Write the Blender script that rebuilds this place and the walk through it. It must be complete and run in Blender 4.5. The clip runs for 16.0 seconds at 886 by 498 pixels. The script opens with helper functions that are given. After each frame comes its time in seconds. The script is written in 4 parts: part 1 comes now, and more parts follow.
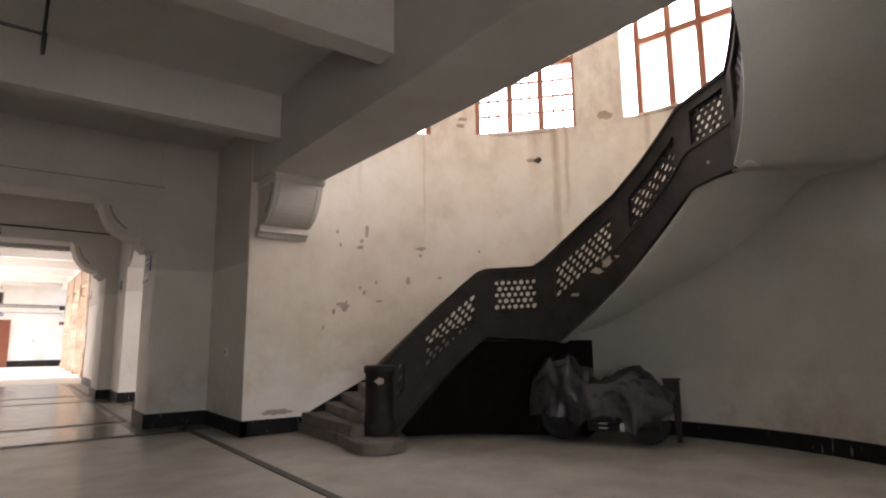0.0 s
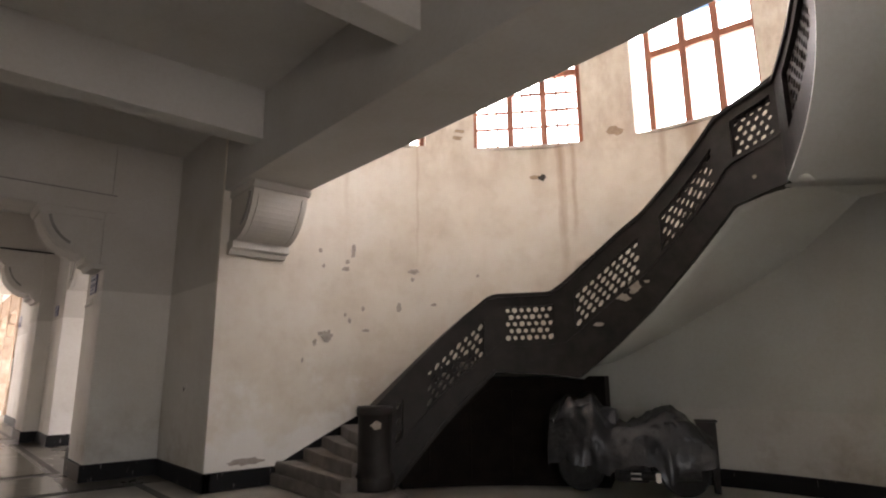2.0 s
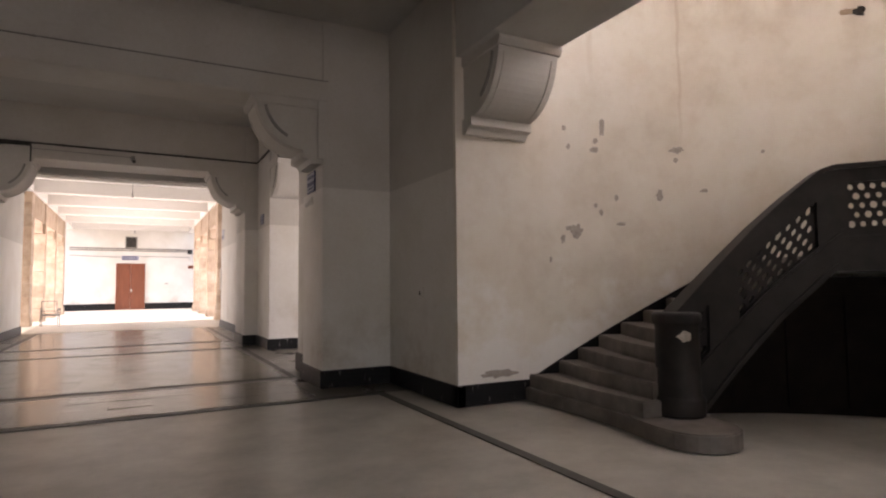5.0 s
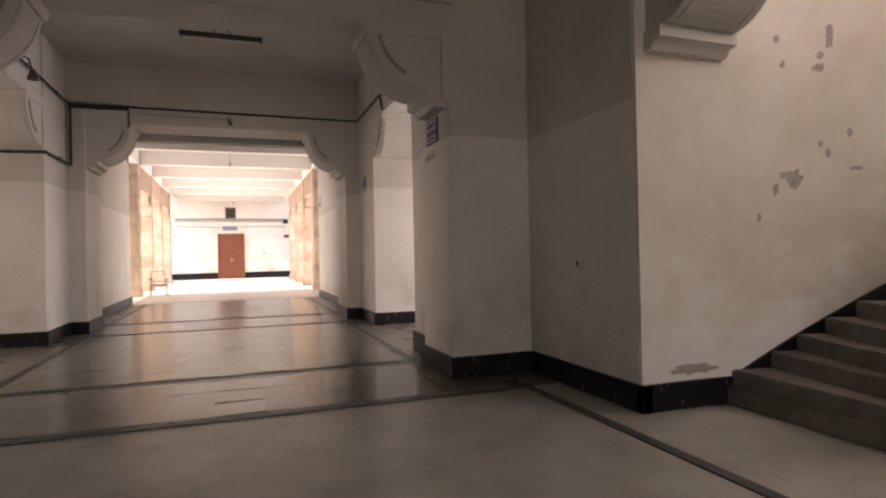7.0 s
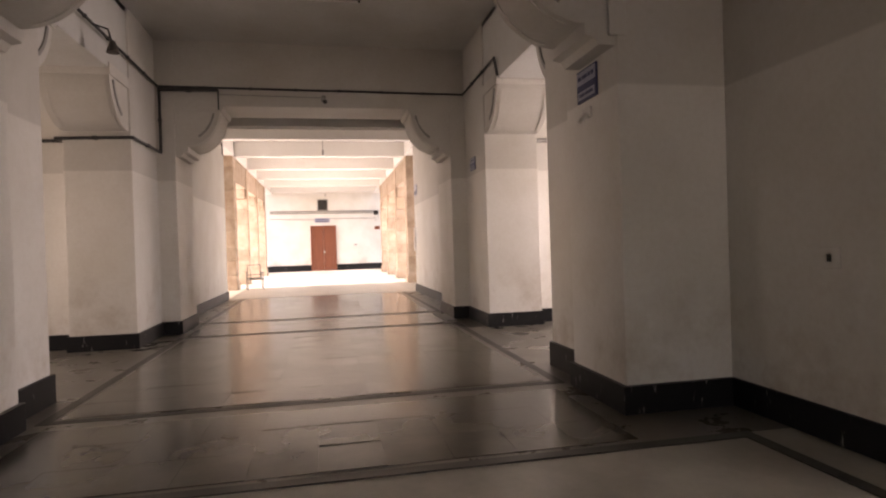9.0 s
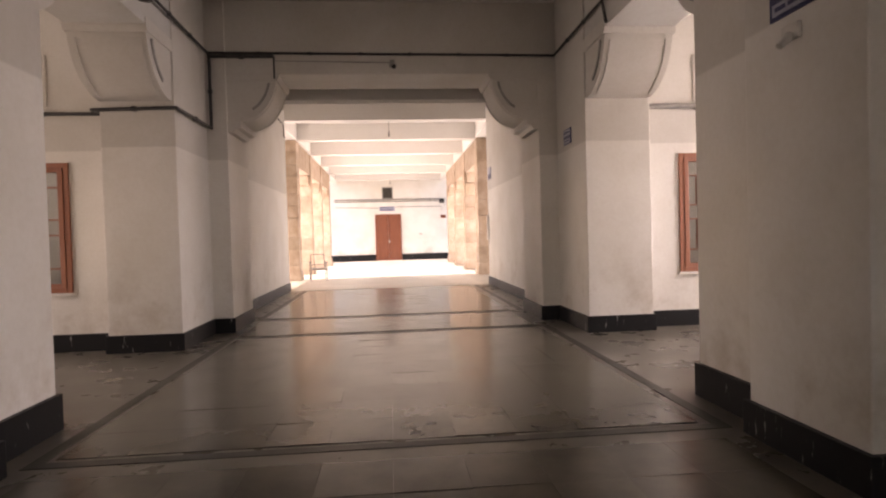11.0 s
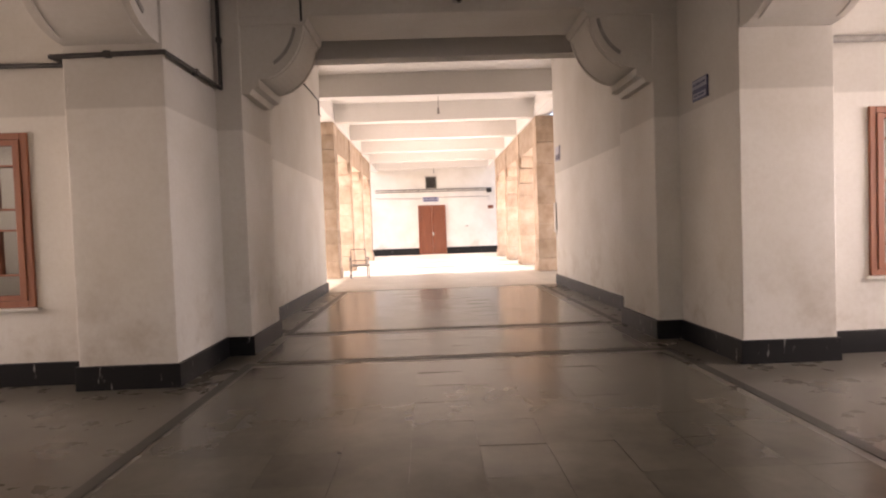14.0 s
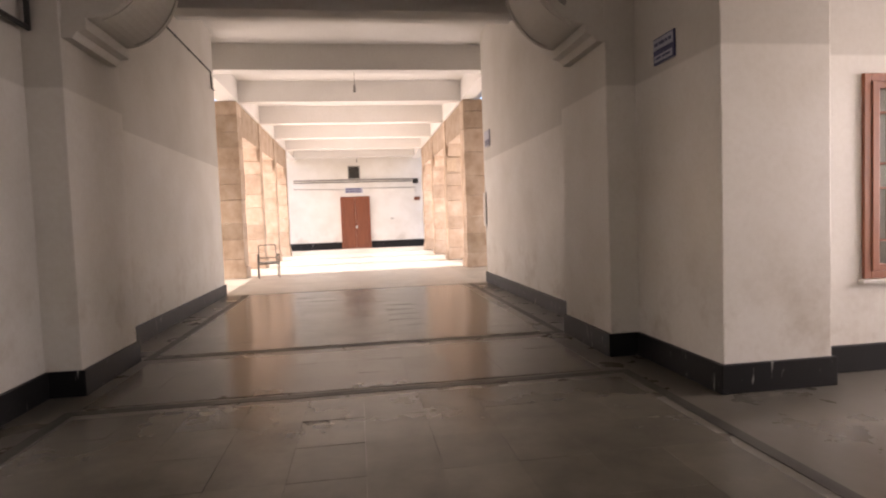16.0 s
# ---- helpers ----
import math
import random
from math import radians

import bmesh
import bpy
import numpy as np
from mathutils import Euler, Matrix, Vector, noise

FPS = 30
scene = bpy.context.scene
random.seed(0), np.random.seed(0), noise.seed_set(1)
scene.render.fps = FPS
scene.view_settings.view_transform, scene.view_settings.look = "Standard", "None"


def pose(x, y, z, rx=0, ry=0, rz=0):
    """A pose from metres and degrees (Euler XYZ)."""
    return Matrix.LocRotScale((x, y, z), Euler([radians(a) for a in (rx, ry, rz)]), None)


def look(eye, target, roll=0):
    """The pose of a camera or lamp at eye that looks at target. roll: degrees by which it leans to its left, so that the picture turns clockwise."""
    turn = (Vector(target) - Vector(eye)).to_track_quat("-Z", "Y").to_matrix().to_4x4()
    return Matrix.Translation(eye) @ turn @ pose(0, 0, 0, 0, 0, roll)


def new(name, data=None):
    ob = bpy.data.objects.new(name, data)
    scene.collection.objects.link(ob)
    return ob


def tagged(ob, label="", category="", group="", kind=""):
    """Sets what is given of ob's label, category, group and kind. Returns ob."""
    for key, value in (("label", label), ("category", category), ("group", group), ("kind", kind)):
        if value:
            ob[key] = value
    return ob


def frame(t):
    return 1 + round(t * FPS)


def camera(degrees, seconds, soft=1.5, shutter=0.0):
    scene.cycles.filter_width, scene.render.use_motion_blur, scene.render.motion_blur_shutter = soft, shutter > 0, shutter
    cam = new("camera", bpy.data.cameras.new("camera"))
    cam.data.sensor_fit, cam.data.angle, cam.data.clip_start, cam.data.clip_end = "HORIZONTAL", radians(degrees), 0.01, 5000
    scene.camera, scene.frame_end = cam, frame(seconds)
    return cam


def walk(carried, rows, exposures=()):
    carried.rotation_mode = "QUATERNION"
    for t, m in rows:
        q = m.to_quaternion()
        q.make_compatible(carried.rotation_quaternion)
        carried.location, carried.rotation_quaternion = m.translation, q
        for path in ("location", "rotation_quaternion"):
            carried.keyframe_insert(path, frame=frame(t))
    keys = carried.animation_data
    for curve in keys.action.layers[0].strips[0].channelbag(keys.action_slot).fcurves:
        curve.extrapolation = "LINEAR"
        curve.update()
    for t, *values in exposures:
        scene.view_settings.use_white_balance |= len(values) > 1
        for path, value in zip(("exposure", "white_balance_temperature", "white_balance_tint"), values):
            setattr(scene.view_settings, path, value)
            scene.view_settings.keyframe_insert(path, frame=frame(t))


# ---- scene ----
cam = camera(74.7, 16.0, soft=2.1)
METRES, EYE, TILT, LEAN, TURN = 12.64, 1.47, 0.0, 0.0, -36.9
ROWS = [
    (0.0, 0.0, 0.0, 0.0, 0.08, 8.87, 0.53),
    (0.5, -0.0116, 0.023, 0.0033, -4.11, 11.24, 0.35),
    (1.0, -0.0296, 0.0412, 0.0041, -5.31, 11.91, 0.43),
    (1.5, -0.0436, 0.0625, 0.0022, -5.39, 12.32, 0.53),
    (2.0, -0.0551, 0.0903, 0.0042, -4.63, 11.89, 0.44),
    (2.5, -0.0702, 0.1123, 0.0005, -2.65, 11.11, 0.33),
    (3.0, -0.092, 0.1324, -0.0019, 1.61, 10.38, 0.42),
    (3.5, -0.1118, 0.1542, -0.0025, 4.49, 9.13, 0.25),
    (4.0, -0.1343, 0.1728, -0.0027, 6.82, 5.84, 0.08),
    (4.5, -0.1586, 0.1899, -0.0056, 7.88, 4.39, 0.34),
    (7.0, -0.2606, 0.3155, -0.0024, 17.28, 0.32, 1.2),
    (7.5, -0.2817, 0.3424, -0.0001, 19.45, 0.07, 1.51),
    (8.0, -0.3015, 0.3695, -0.0009, 21.69, -0.1, 1.66),
    (8.5, -0.3239, 0.396, 0.0004, 23.63, -0.31, 1.7),
    (9.0, -0.3505, 0.4198, -0.0, 25.56, -0.43, 1.79),
    (11.5, -0.4557, 0.5427, -0.001, 32.81, -1.36, 1.56),
    (12.0, -0.481, 0.564, -0.0005, 33.78, -1.39, 1.58),
    (12.5, -0.5016, 0.588, -0.0024, 34.66, -1.57, 1.6),
    (13.0, -0.5219, 0.6127, 0.0017, 35.31, -1.68, 1.62),
    (13.5, -0.5463, 0.633, 0.002, 35.64, -1.71, 1.89),
    (14.0, -0.5659, 0.6553, 0.0001, 35.52, -1.92, 2.01),
    (14.5, -0.5837, 0.6836, 0.0021, 34.8, -2.12, 2.01),
    (15.0, -0.602, 0.7103, 0.0015, 33.62, -2.34, 2.09),
    (15.5, -0.6138, 0.7376, 0.0002, 32.27, -2.65, 2.09),
    (16.0, -0.6209, 0.7679, 0.0009, 28.53, -2.92, 2.11),
]
walk(cam, [(t, pose(0, 0, EYE, TILT, LEAN, TURN) @ pose(METRES * x, METRES * y, METRES * z, 90 + pitch, roll, yaw)) for t, x, y, z, yaw, pitch, roll in ROWS],
     [(0.0, 1.92, 6500, 22), (1.2, 2.02, 6450, 20), (2.4, 1.9, 6550, 23), (3.5, 1.76, 6600, 25), (4.5, 1.78, 6600, 25), (9.0, 1.79, 7200, 29), (12.5, 1.79, 7200, 30), (14.5, 1.68, 7200, 29), (16.0, 1.5, 7050, 28)])

# ---- world, sun, lights ----
world = bpy.data.worlds.new("sky")
world.use_nodes = True
scene.world = world
wn = world.node_tree
sky = wn.nodes.new("ShaderNodeTexSky")
sky.sky_type = "NISHITA"
sky.sun_disc = False
sky.sun_elevation = radians(29)
sky.sun_rotation = radians(-90)
wn.links.new(sky.outputs[0], wn.nodes["Background"].inputs[0])
wn.nodes["Background"].inputs[1].default_value = 0.15

sun_data = bpy.data.lights.new("sun", "SUN")
sun_data.energy = 5.0
sun_data.angle = radians(0.5)
sun_data.color = (1.0, 0.93, 0.82)
sun = new("sun", sun_data)
sun.matrix_world = look((-20, 34, 11.1), (0, 34, 0))


def area_lamp(name, eye, target, w, h, watts, colour=(1.0, 0.95, 0.88)):
    """Rectangular area lamp: skylight in an opening, or an added fill."""
    d = bpy.data.lights.new(name, "AREA")
    d.shape = "RECTANGLE"
    d.size, d.size_y, d.energy, d.color = w, h, watts, colour
    ob = new(name, d)
    ob.matrix_world = look(eye, target)
    return ob


# ---- materials ----
def mat(name, base, rough=0.6, metal=0.0, spec=0.5):
    m = bpy.data.materials.new(name)
    m.use_nodes = True
    b = m.node_tree.nodes["Principled BSDF"]
    b.inputs["Base Color"].default_value = (*base, 1)
    b.inputs["Roughness"].default_value = rough
    b.inputs["Metallic"].default_value = metal
    b.inputs["Specular IOR Level"].default_value = spec
    return m, m.node_tree, b


def noise_tex(nt, scale, detail=4, rough=0.55, stretch=None, use_object=False):
    n = nt.nodes.new("ShaderNodeTexNoise")
    n.inputs["Scale"].default_value = scale
    n.inputs["Detail"].default_value = detail
    n.inputs["Roughness"].default_value = rough
    g = nt.nodes.new("ShaderNodeNewGeometry")
    src = g.outputs["Position"]
    if stretch:
        mp = nt.nodes.new("ShaderNodeMapping")
        mp.inputs["Scale"].default_value = stretch
        nt.links.new(src, mp.inputs["Vector"])
        src = mp.outputs[0]
    nt.links.new(src, n.inputs["Vector"])
    return n.outputs["Fac"]


def ramp(nt, fac, stops):
    r = nt.nodes.new("ShaderNodeValToRGB")
    els = r.color_ramp.elements
    while len(els) < len(stops):
        els.new(0.5)
    for e, (p, c) in zip(els, stops):
        e.position = p
        e.color = (*c, 1) if len(c) == 3 else c
    nt.links.new(fac, r.inputs[0])
    return r.outputs[0]


def mix(nt, fac, a, b, mode="MIX"):
    n = nt.nodes.new("ShaderNodeMix")
    n.data_type = "RGBA"
    n.blend_type = mode
    for v, sock in ((fac, n.inputs[0]), (a, n.inputs[6]), (b, n.inputs[7])):
        if isinstance(v, (int, float)):
            sock.default_value = v
        elif isinstance(v, tuple):
            sock.default_value = (*v, 1)
        else:
            nt.links.new(v, sock)
    return n.outputs[2]


def bump(nt, b, fac, strength=0.3, dist=0.01):
    n = nt.nodes.new("ShaderNodeBump")
    n.inputs["Strength"].default_value = strength
    n.inputs["Distance"].default_value = dist
    nt.links.new(fac, n.inputs["Height"])
    nt.links.new(n.outputs[0], b.inputs["Normal"])


def axis(nt, name):
    g = nt.nodes.new("ShaderNodeNewGeometry")
    s = nt.nodes.new("ShaderNodeSeparateXYZ")
    nt.links.new(g.outputs["Position"], s.inputs[0])
    return s.outputs[name]


def above(nt, z, soft=0.012):
    """0 under the height z, 1 over it, along a hand-painted edge."""
    mr = nt.nodes.new("ShaderNodeMapRange")
    mr.inputs["From Min"].default_value = z - soft
    mr.inputs["From Max"].default_value = z + soft
    nt.links.new(axis(nt, "Z"), mr.inputs["Value"])
    return mr.outputs[0]


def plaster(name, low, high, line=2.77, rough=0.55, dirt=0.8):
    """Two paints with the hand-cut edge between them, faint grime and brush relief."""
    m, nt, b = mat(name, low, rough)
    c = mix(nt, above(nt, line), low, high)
    big = ramp(nt, noise_tex(nt, 0.9, 5), [(0.3, (0.86, 0.84, 0.8)), (0.62, (1, 1, 1))])
    c = mix(nt, dirt, c, big, "MULTIPLY")
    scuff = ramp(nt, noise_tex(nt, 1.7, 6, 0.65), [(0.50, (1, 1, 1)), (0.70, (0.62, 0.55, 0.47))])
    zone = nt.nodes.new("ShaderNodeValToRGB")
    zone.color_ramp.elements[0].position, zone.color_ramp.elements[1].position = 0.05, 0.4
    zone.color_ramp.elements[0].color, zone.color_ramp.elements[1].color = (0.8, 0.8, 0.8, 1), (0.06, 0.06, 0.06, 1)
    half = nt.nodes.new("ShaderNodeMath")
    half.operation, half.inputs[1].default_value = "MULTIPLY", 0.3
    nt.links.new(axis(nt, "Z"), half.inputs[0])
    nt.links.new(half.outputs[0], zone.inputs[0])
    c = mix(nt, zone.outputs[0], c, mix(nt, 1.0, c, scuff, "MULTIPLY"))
    fine = ramp(nt, noise_tex(nt, 22, 4), [(0.3, (0.93, 0.92, 0.9)), (0.6, (1, 1, 1))])
    c = mix(nt, 0.6, c, fine, "MULTIPLY")
    nt.links.new(c, b.inputs["Base Color"])
    bump(nt, b, noise_tex(nt, 35, 6, 0.65), 0.22, 0.006)
    return m


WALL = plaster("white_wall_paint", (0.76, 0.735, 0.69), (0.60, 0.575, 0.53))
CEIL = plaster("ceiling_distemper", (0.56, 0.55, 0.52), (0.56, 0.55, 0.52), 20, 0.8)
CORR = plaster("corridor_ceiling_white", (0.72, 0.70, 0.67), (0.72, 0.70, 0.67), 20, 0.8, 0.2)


def drum_plaster():
    m, nt, b = mat("weathered_plaster", (0.66, 0.57, 0.48), 0.8)
    c = ramp(nt, noise_tex(nt, 0.7, 6, 0.6), [(0.28, (0.61, 0.55, 0.465)), (0.5, (0.715, 0.665, 0.58)), (0.72, (0.78, 0.75, 0.685))])
    damp = ramp(nt, noise_tex(nt, 2.3, 6, 0.7), [(0.36, (0.74, 0.66, 0.56)), (0.55, (1, 1, 1))])
    c = mix(nt, 0.25, c, damp, "MULTIPLY")
    # rain streaks running down from the sills, at their angles round the drum
    def op(kind, a, b=None):
        n = nt.nodes.new("ShaderNodeMath")
        n.operation = kind
        for k, v in enumerate((a, b)):
            if v is None:
                continue
            if isinstance(v, (int, float)):
                n.inputs[k].default_value = v
            else:
                nt.links.new(v, n.inputs[k])
        return n.outputs[0]
    ang = op("ARCTAN2", op("SUBTRACT", axis(nt, "Y"), 4.0), op("SUBTRACT", axis(nt, "X"), 3.5))
    wob = op("MULTIPLY", op("SUBTRACT", noise_tex(nt, 2.5, 4), 0.5), 0.02)
    ang = op("ADD", ang, wob)
    ragged = noise_tex(nt, 5.0, 5, 0.65, (1, 1, 0.35))
    total = None
    for deg, half, low, power in ((34.6, 0.9, 3.0, 0.9), (32.4, 0.55, 3.6, 0.8), (61.0, 0.3, 3.2, 0.5), (38.5, 1.6, 4.4, 0.45), (12.0, 1.2, 3.9, 0.7), (17.0, 0.7, 4.3, 0.6), (46.0, 2.0, 4.8, 0.4), (74.0, 0.5, 4.0, 0.4)):
        near = op("SUBTRACT", 1.0, op("DIVIDE", op("ABSOLUTE", op("SUBTRACT", ang, radians(deg))), radians(half)))
        near = op("MAXIMUM", near, 0.0)
        fade = nt.nodes.new("ShaderNodeMapRange")
        fade.inputs["From Min"].default_value, fade.inputs["From Max"].default_value = low, 5.3
        nt.links.new(axis(nt, "Z"), fade.inputs["Value"])
        one = op("MULTIPLY", op("MULTIPLY", op("POWER", near, 0.6), op("POWER", fade.outputs[0], 0.5)), power)
        total = one if total is None else op("MAXIMUM", total, one)
    total = op("MULTIPLY", total, op("MINIMUM", op("MULTIPLY", ragged, 1.7), 1.0))
    c = mix(nt, total, c, (0.40, 0.285, 0.19))
    # grimy band under the sills
    grime = ramp(nt, noise_tex(nt, 3.4, 6, 0.7, (1, 1, 0.5)), [(0.42, (0, 0, 0)), (0.66, (0.6, 0.6, 0.6))])
    c = mix(nt, mix(nt, above(nt, 5.1, 0.55), (0, 0, 0), grime), c, (0.42, 0.33, 0.25))
    # pale, chalky renewed paint over the foot of the wall
    low = nt.nodes.new("ShaderNodeMath")
    low.operation = "ADD"
    nt.links.new(noise_tex(nt, 1.8, 5), low.inputs[0])
    hz = nt.nodes.new("ShaderNodeMapRange")
    hz.inputs["From Min"].default_value, hz.inputs["From Max"].default_value = 2.6, 0.6
    hz.inputs["To Min"].default_value, hz.inputs["To Max"].default_value = -0.5, 0.05
    nt.links.new(axis(nt, "Z"), hz.inputs["Value"])
    nt.links.new(hz.outputs[0], low.inputs[1])
    chalk = ramp(nt, low.outputs[0], [(0.38, (0, 0, 0)), (0.52, (0.85, 0.85, 0.85))])
    c = mix(nt, chalk, c, (0.80, 0.78, 0.74))
    nt.links.new(c, b.inputs["Base Color"])
    bump(nt, b, noise_tex(nt, 9, 8, 0.7), 0.35, 0.012)
    return m


DRUM = drum_plaster()
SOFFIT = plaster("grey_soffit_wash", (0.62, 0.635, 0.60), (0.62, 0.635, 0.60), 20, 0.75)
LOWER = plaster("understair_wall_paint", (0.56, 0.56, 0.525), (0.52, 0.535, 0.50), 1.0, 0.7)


def stone_floor(name, a, b_, rough=0.22, random_tone=True):
    m, nt, b = mat(name, a, rough)
    c = ramp(nt, noise_tex(nt, 1.4, 7, 0.62), [(0.3, a), (0.68, b_)])
    spots = ramp(nt, noise_tex(nt, 12, 5), [(0.32, (0.78, 0.76, 0.72)), (0.52, (1, 1, 1))])
    c = mix(nt, 0.12, c, spots, "MULTIPLY")
    if random_tone:
        oi = nt.nodes.new("ShaderNodeObjectInfo")
        tone = ramp(nt, oi.outputs["Random"], [(0.0, (0.88, 0.87, 0.85)), (1.0, (1.04, 1.03, 1.0))])
        c = mix(nt, 1.0, c, tone, "MULTIPLY")
    nt.links.new(c, b.inputs["Base Color"])
    r = nt.nodes.new("ShaderNodeMapRange")
    r.inputs["To Min"].default_value, r.inputs["To Max"].default_value = rough - 0.03, rough + 0.12
    nt.links.new(noise_tex(nt, 2.1, 6, 0.6), r.inputs["Value"])
    nt.links.new(r.outputs[0], b.inputs["Roughness"])
    bump(nt, b, noise_tex(nt, 2.6, 2), 0.06, 0.006)
    return m


# lighter copy of the slab stone: the colonnade's sunlight is put into its colour
SUNLITSLAB = stone_floor("sunlit_stone_slab", (0.42, 0.395, 0.35), (0.56, 0.53, 0.475), 0.3, False)
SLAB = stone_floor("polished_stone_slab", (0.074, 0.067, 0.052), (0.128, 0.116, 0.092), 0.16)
TERRAZZO = stone_floor("worn_terrazzo", (0.29, 0.275, 0.245), (0.49, 0.475, 0.43), 0.28)
DARKTERR = stone_floor("brown_terrazzo", (0.105, 0.095, 0.077), (0.17, 0.155, 0.128), 0.24, False)
STRIP = stone_floor("dark_inlay", (0.030, 0.027, 0.023), (0.055, 0.05, 0.044), 0.38)


def black_stone():
    m, nt, b = mat("black_skirting_stone", (0.012, 0.012, 0.013), 0.45, 0, 0.2)
    chips = ramp(nt, noise_tex(nt, 6.5, 5, 0.6, (2.6, 2.6, 0.55)), [(0.64, (0.012, 0.012, 0.013)), (0.69, (0.24, 0.24, 0.23))])
    nt.links.new(chips, b.inputs["Base Color"])
    bump(nt, b, noise_tex(nt, 14, 5), 0.2, 0.006)
    return m


BLACK = black_stone()


def simple(name, a, b_, scale, rough=0.5, metal=0.0, bumps=0.2, stretch=None):
    m, nt, b = mat(name, a, rough, metal)
    c = ramp(nt, noise_tex(nt, scale, 5, 0.6, stretch), [(0.3, a), (0.7, b_)])
    nt.links.new(c, b.inputs["Base Color"])
    bump(nt, b, noise_tex(nt, scale * 4, 5, 0.6, stretch), bumps, 0.005)
    return m


PARAPET = simple("dark_painted_iron_brown", (0.010, 0.0085, 0.0075), (0.026, 0.021, 0.018), 5, 0.58)
CHIPPED = simple("bare_cement_chip", (0.28, 0.24, 0.2), (0.42, 0.37, 0.31), 18, 0.85)
STEP = simple("worn_step_stone", (0.105, 0.09, 0.075), (0.21, 0.185, 0.16), 4, 0.55)
WOODFRAME = simple("red_brown_window_wood", (0.25, 0.085, 0.045), (0.36, 0.135, 0.07), 3, 0.45, 0, 0.2, (6, 6, 0.5))
DOORWOOD = simple("brown_door_wood", (0.17, 0.05, 0.024), (0.25, 0.08, 0.038), 2.5, 0.4, 0, 0.2, (5, 5, 0.4))
PARAPET.node_tree.nodes["Principled BSDF"].inputs["Specular IOR Level"].default_value = 0.3
DARKPIPE = simple("black_cable_conduit", (0.012, 0.011, 0.010), (0.04, 0.037, 0.034), 7, 0.5)
GREYPIPE = simple("grey_painted_conduit", (0.22, 0.21, 0.19), (0.34, 0.32, 0.3), 9, 0.5)
RUST = simple("dull_lamp_housing", (0.035, 0.028, 0.022), (0.075, 0.062, 0.05), 9, 0.6)
WHITEPLASTIC = simple("aged_white_plastic", (0.62, 0.6, 0.55), (0.72, 0.7, 0.66), 12, 0.4)
# near-black for dark cases and lenses, and for the shade painted on flat holes
DARKHOLE = simple("dark_case_and_hole_shade", (0.02, 0.018, 0.015), (0.05, 0.045, 0.04), 4, 0.9)
BLUESIGN = simple("blue_enamel", (0.03, 0.035, 0.10), (0.045, 0.05, 0.13), 12, 0.35)
PALESIGN = simple("pale_sign_enamel", (0.30, 0.31, 0.40), (0.4, 0.41, 0.5), 12, 0.35)
STEEL = simple("dark_tube_steel", (0.03, 0.028, 0.026), (0.07, 0.065, 0.06), 20, 0.4, 0.6)
RUBBER = simple("black_rubber", (0.012, 0.012, 0.012), (0.025, 0.025, 0.025), 20, 0.8)
ENGINE = simple("greasy_dark_metal", (0.02, 0.02, 0.02), (0.06, 0.06, 0.06), 14, 0.45, 0.5)
EARTH = simple("dry_courtyard_ground", (0.42, 0.37, 0.28), (0.55, 0.48, 0.38), 0.6, 0.95)
BARK = simple("courtyard_wall_plaster", (0.55, 0.48, 0.38), (0.66, 0.6, 0.5), 1.2, 0.9)


def sandstone():
    m, nt, b = mat("sandstone_block", (0.5, 0.39, 0.25), 0.8)
    c = ramp(nt, noise_tex(nt, 2.4, 7, 0.65, (1, 1, 0.9)), [(0.28, (0.29, 0.21, 0.15)), (0.5, (0.41, 0.32, 0.245)), (0.72, (0.49, 0.405, 0.335))])
    oi = nt.nodes.new("ShaderNodeObjectInfo")
    tone = ramp(nt, oi.outputs["Random"], [(0.0, (0.78, 0.75, 0.70)), (1.0, (1.08, 1.04, 1.0))])
    nt.links.new(mix(nt, 1.0, c, tone, "MULTIPLY"), b.inputs["Base Color"])
    bump(nt, b, noise_tex(nt, 18, 7, 0.7), 0.4, 0.01)
    return m


SAND = sandstone()


def glass(name, tint=(0.9, 0.92, 0.9), rough=0.05):
    m, nt, b = mat(name, tint, rough)
    b.inputs["Transmission Weight"].default_value = 1.0
    b.inputs["IOR"].default_value = 1.45
    return m


GLASS = glass("window_glass")
FROST = glass("dusty_frosted_glass", (0.70, 0.68, 0.62), 0.16)


def plastic_sheet():
    m, nt, b = mat("dusty_plastic_sheet", (0.028, 0.029, 0.031), 0.24)
    b.inputs["Alpha"].default_value = 1.0
    a = nt.nodes.new("ShaderNodeMapRange")
    a.inputs["To Min"].default_value, a.inputs["To Max"].default_value = 0.95, 1.0
    nt.links.new(noise_tex(nt, 3.2, 5, 0.6), a.inputs["Value"])
    nt.links.new(a.outputs[0], b.inputs["Alpha"])
    bump(nt, b, noise_tex(nt, 9, 4), 0.5, 0.03)
    return m


SHEET = plastic_sheet()


# ---- mesh helpers ----
def link(name, bm, material, parent=None, label="", smooth=False):
    me = bpy.data.meshes.new(name)
    bmesh.ops.recalc_face_normals(bm, faces=bm.faces)
    bm.to_mesh(me)
    bm.free()
    me.materials.append(material)
    if smooth:
        for p in me.polygons:
            p.use_smooth = True
    ob = new(name, me)
    if parent:
        ob.parent = parent
    if label:
        ob["label"] = label
    return ob


def part(name, bm, material, parent, label="", smooth=False):
    return link(name, bm, material, parent, label, smooth)


def setting(name, bm, material, label, category, smooth=False):
    return tagged(link(name, bm, material, None, "", smooth), label, category, "", "structure")


def thing(name, label, category, group="", at=(0, 0, 0), turn=0):
    ob = new(name)
    ob.matrix_world = pose(*at, 0, 0, turn)
    return tagged(ob, label, category, group)


